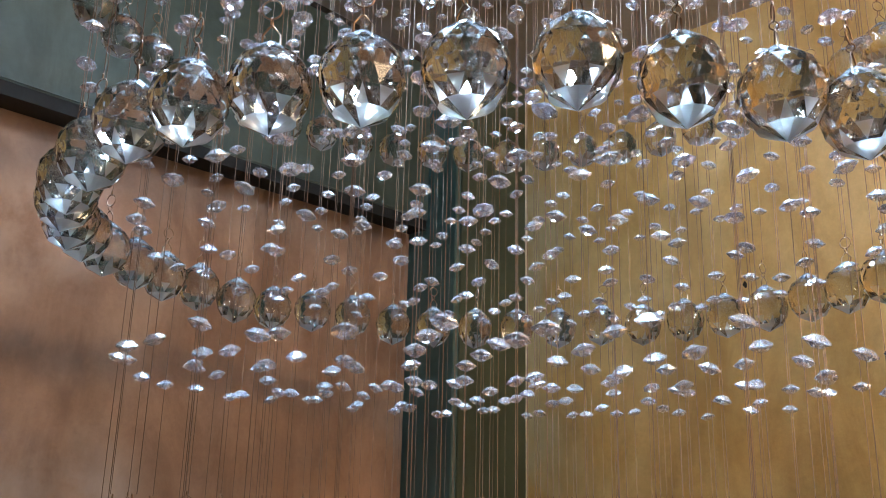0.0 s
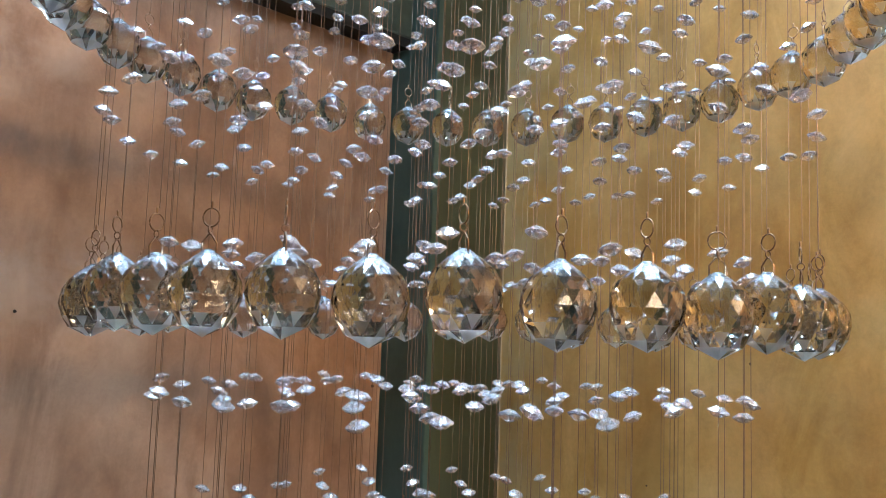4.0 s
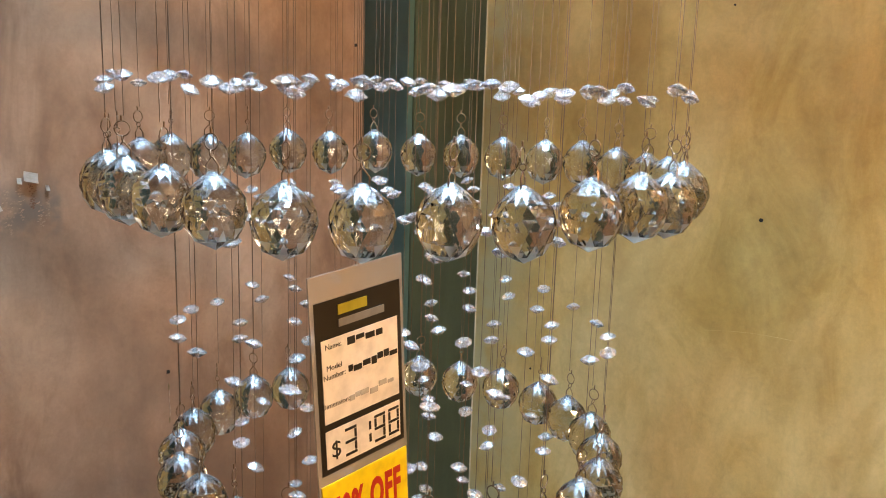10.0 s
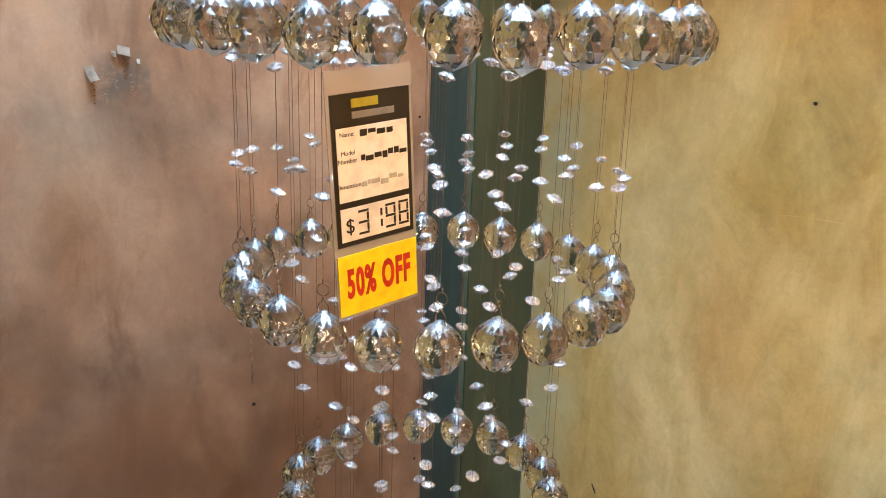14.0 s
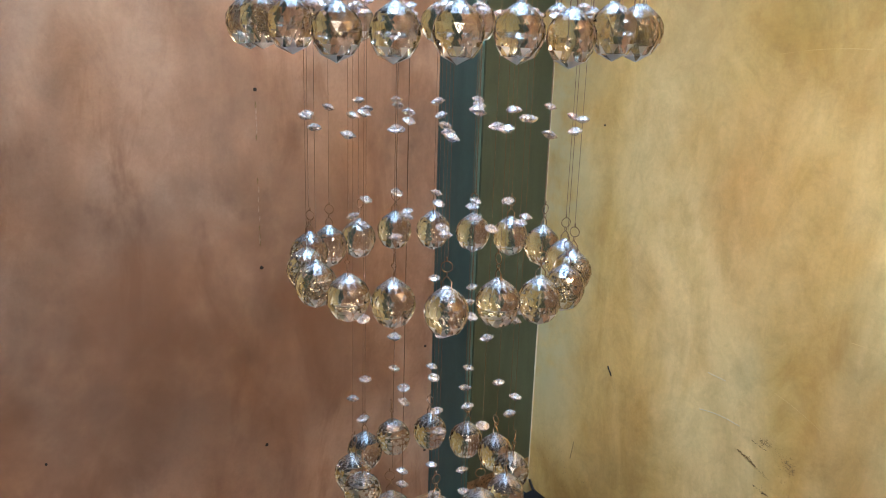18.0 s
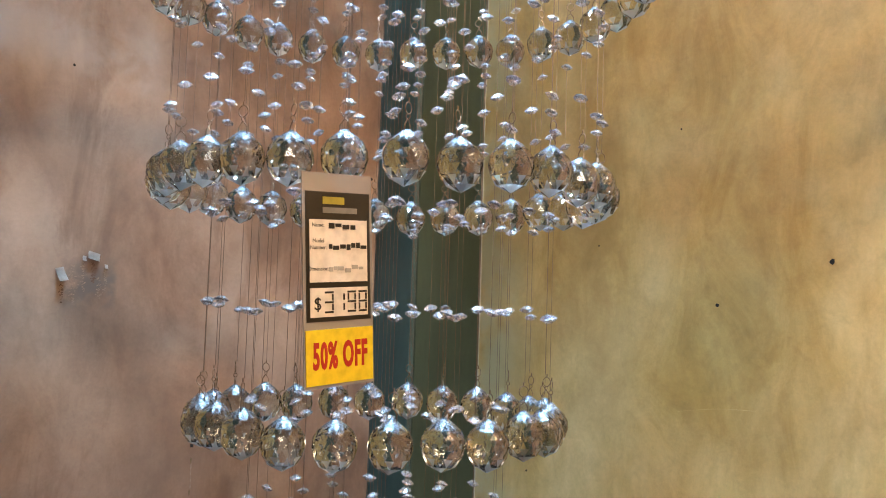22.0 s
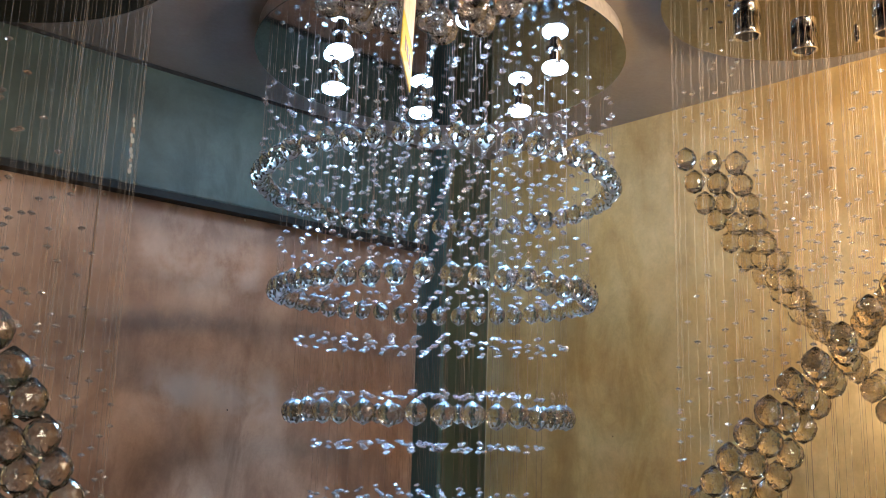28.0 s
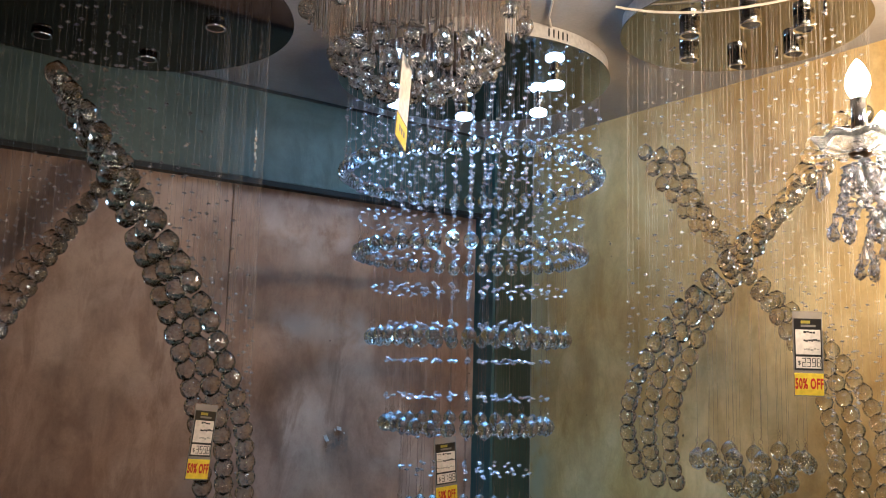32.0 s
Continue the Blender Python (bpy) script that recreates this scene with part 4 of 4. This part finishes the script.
rows = [[flap.verts.new((PX + 0.062 + 0.135 * u + 0.03 * v, PY - 0.02 - 0.30 * v, FLOOR + 0.001 + 0.020 * (1 - v) ** 2)) for u in (0, 0.5, 1)] for v in (0, 0.25, 0.5, 0.75, 1)]
for a, b in zip(rows, rows[1:]):
    for k in range(2):
        flap.faces.new((a[k], a[k + 1], b[k + 1], b[k]))
bmesh.ops.solidify(flap, geom=flap.faces[:], thickness=0.004)
part("carpet_flap", flap, CARPET, bpy.data.objects["floor"], "lifted corner of the navy carpet")
for j in range(7):
    part("soot_stroke", specks(40, -(PX + 0.03 + 0.025 * j), 0.11 - 0.004 * j, -(PX + 0.035 + 0.025 * j), 0.03, 0.008, 0.004, 230 + j), HOLE, post, "", False, pose(0, PY + 0.0215, 0))
# beam scar
for j in range(12):
    mark("paint_scar", beam, pose(-0.452 + 0.006 * j / 12 + q.uniform(-.003, .003), 0.590, 2.245 - 0.0125 * j), q.uniform(0.003, 0.007), PALE if j % 3 else HOOK, 200 + j, 1.6, 8, 0.0006)

# ---------------------------------------------------------------- bits on the ceiling
cable = tagged(part("ceiling_cable", tube([(-0.052, -0.405, CEIL - 0.004), (-0.075, -0.43, CEIL - 0.012), (-0.10, -0.45, CEIL - 0.004), (-0.16, -0.53, CEIL - 0.006), (-0.20, -0.57, CEIL - 0.003), (-0.31, -0.69, CEIL - 0.004)], 0.003, 6), CABLE, smooth=True), "thin white cable run across the ceiling", "cable")
rose = thing("ceiling_hook", pose(-0.174, -0.749, CEIL), "small chrome ceiling rose with a hook", "ceiling hook")
part("rose", lathe([(0, -0.012), (0.02, -0.012), (0.036, -0.006), (0.038, -0.0005), (0, -0.0005)], 24), STEEL, rose, "chrome rose", True)
part("hook", tube([(0, 0, -0.012), (0, 0, -0.022), (0.008, 0, -0.03), (0.002, 0, -0.036), (-0.006, 0, -0.032)], 0.0022, 6), CHROME, rose, "chrome hook", True)
hose_pts = [Vector(p) for p in ((-0.085, -0.668, 2.341), (-0.05, -0.69, 2.336), (0.01, -0.73, 2.332), (0.08, -0.805, 2.328), (0.145, -0.91, 2.328), (0.188, -1.02, 2.333), (0.205, -1.08, 2.348))]
hose = []
for a, b, c, d in zip(hose_pts[:1] + hose_pts, hose_pts, hose_pts[1:], hose_pts[2:] + hose_pts[-1:]):
    hose += [b + 0.5 * u * ((c - a) + u * ((2 * a - 5 * b + 4 * c - d) + u * (3 * b - 3 * c + d - a))) for u in (0, 0.2, 0.4, 0.6, 0.8)]
tagged(part("cable_tube", tube(hose, 0.0032, 8), CABLE, smooth=True), "white plastic cable tube under a mirror plate", "cable")
for t, r in ((main, 0.407), (right, 0.296)):
    for j in range(5):
        a = radians(262 + 2.2 * j) if t is main else radians(268 + 2.6 * j)
        part("vent_slot", box(-0.002, 0.002, -0.0015, 0.0015, -0.011, 0.011), HOLE, t, m=pose(r * math.cos(a), r * math.sin(a), CEIL - 0.02, 0, 0, math.degrees(a) + 90))
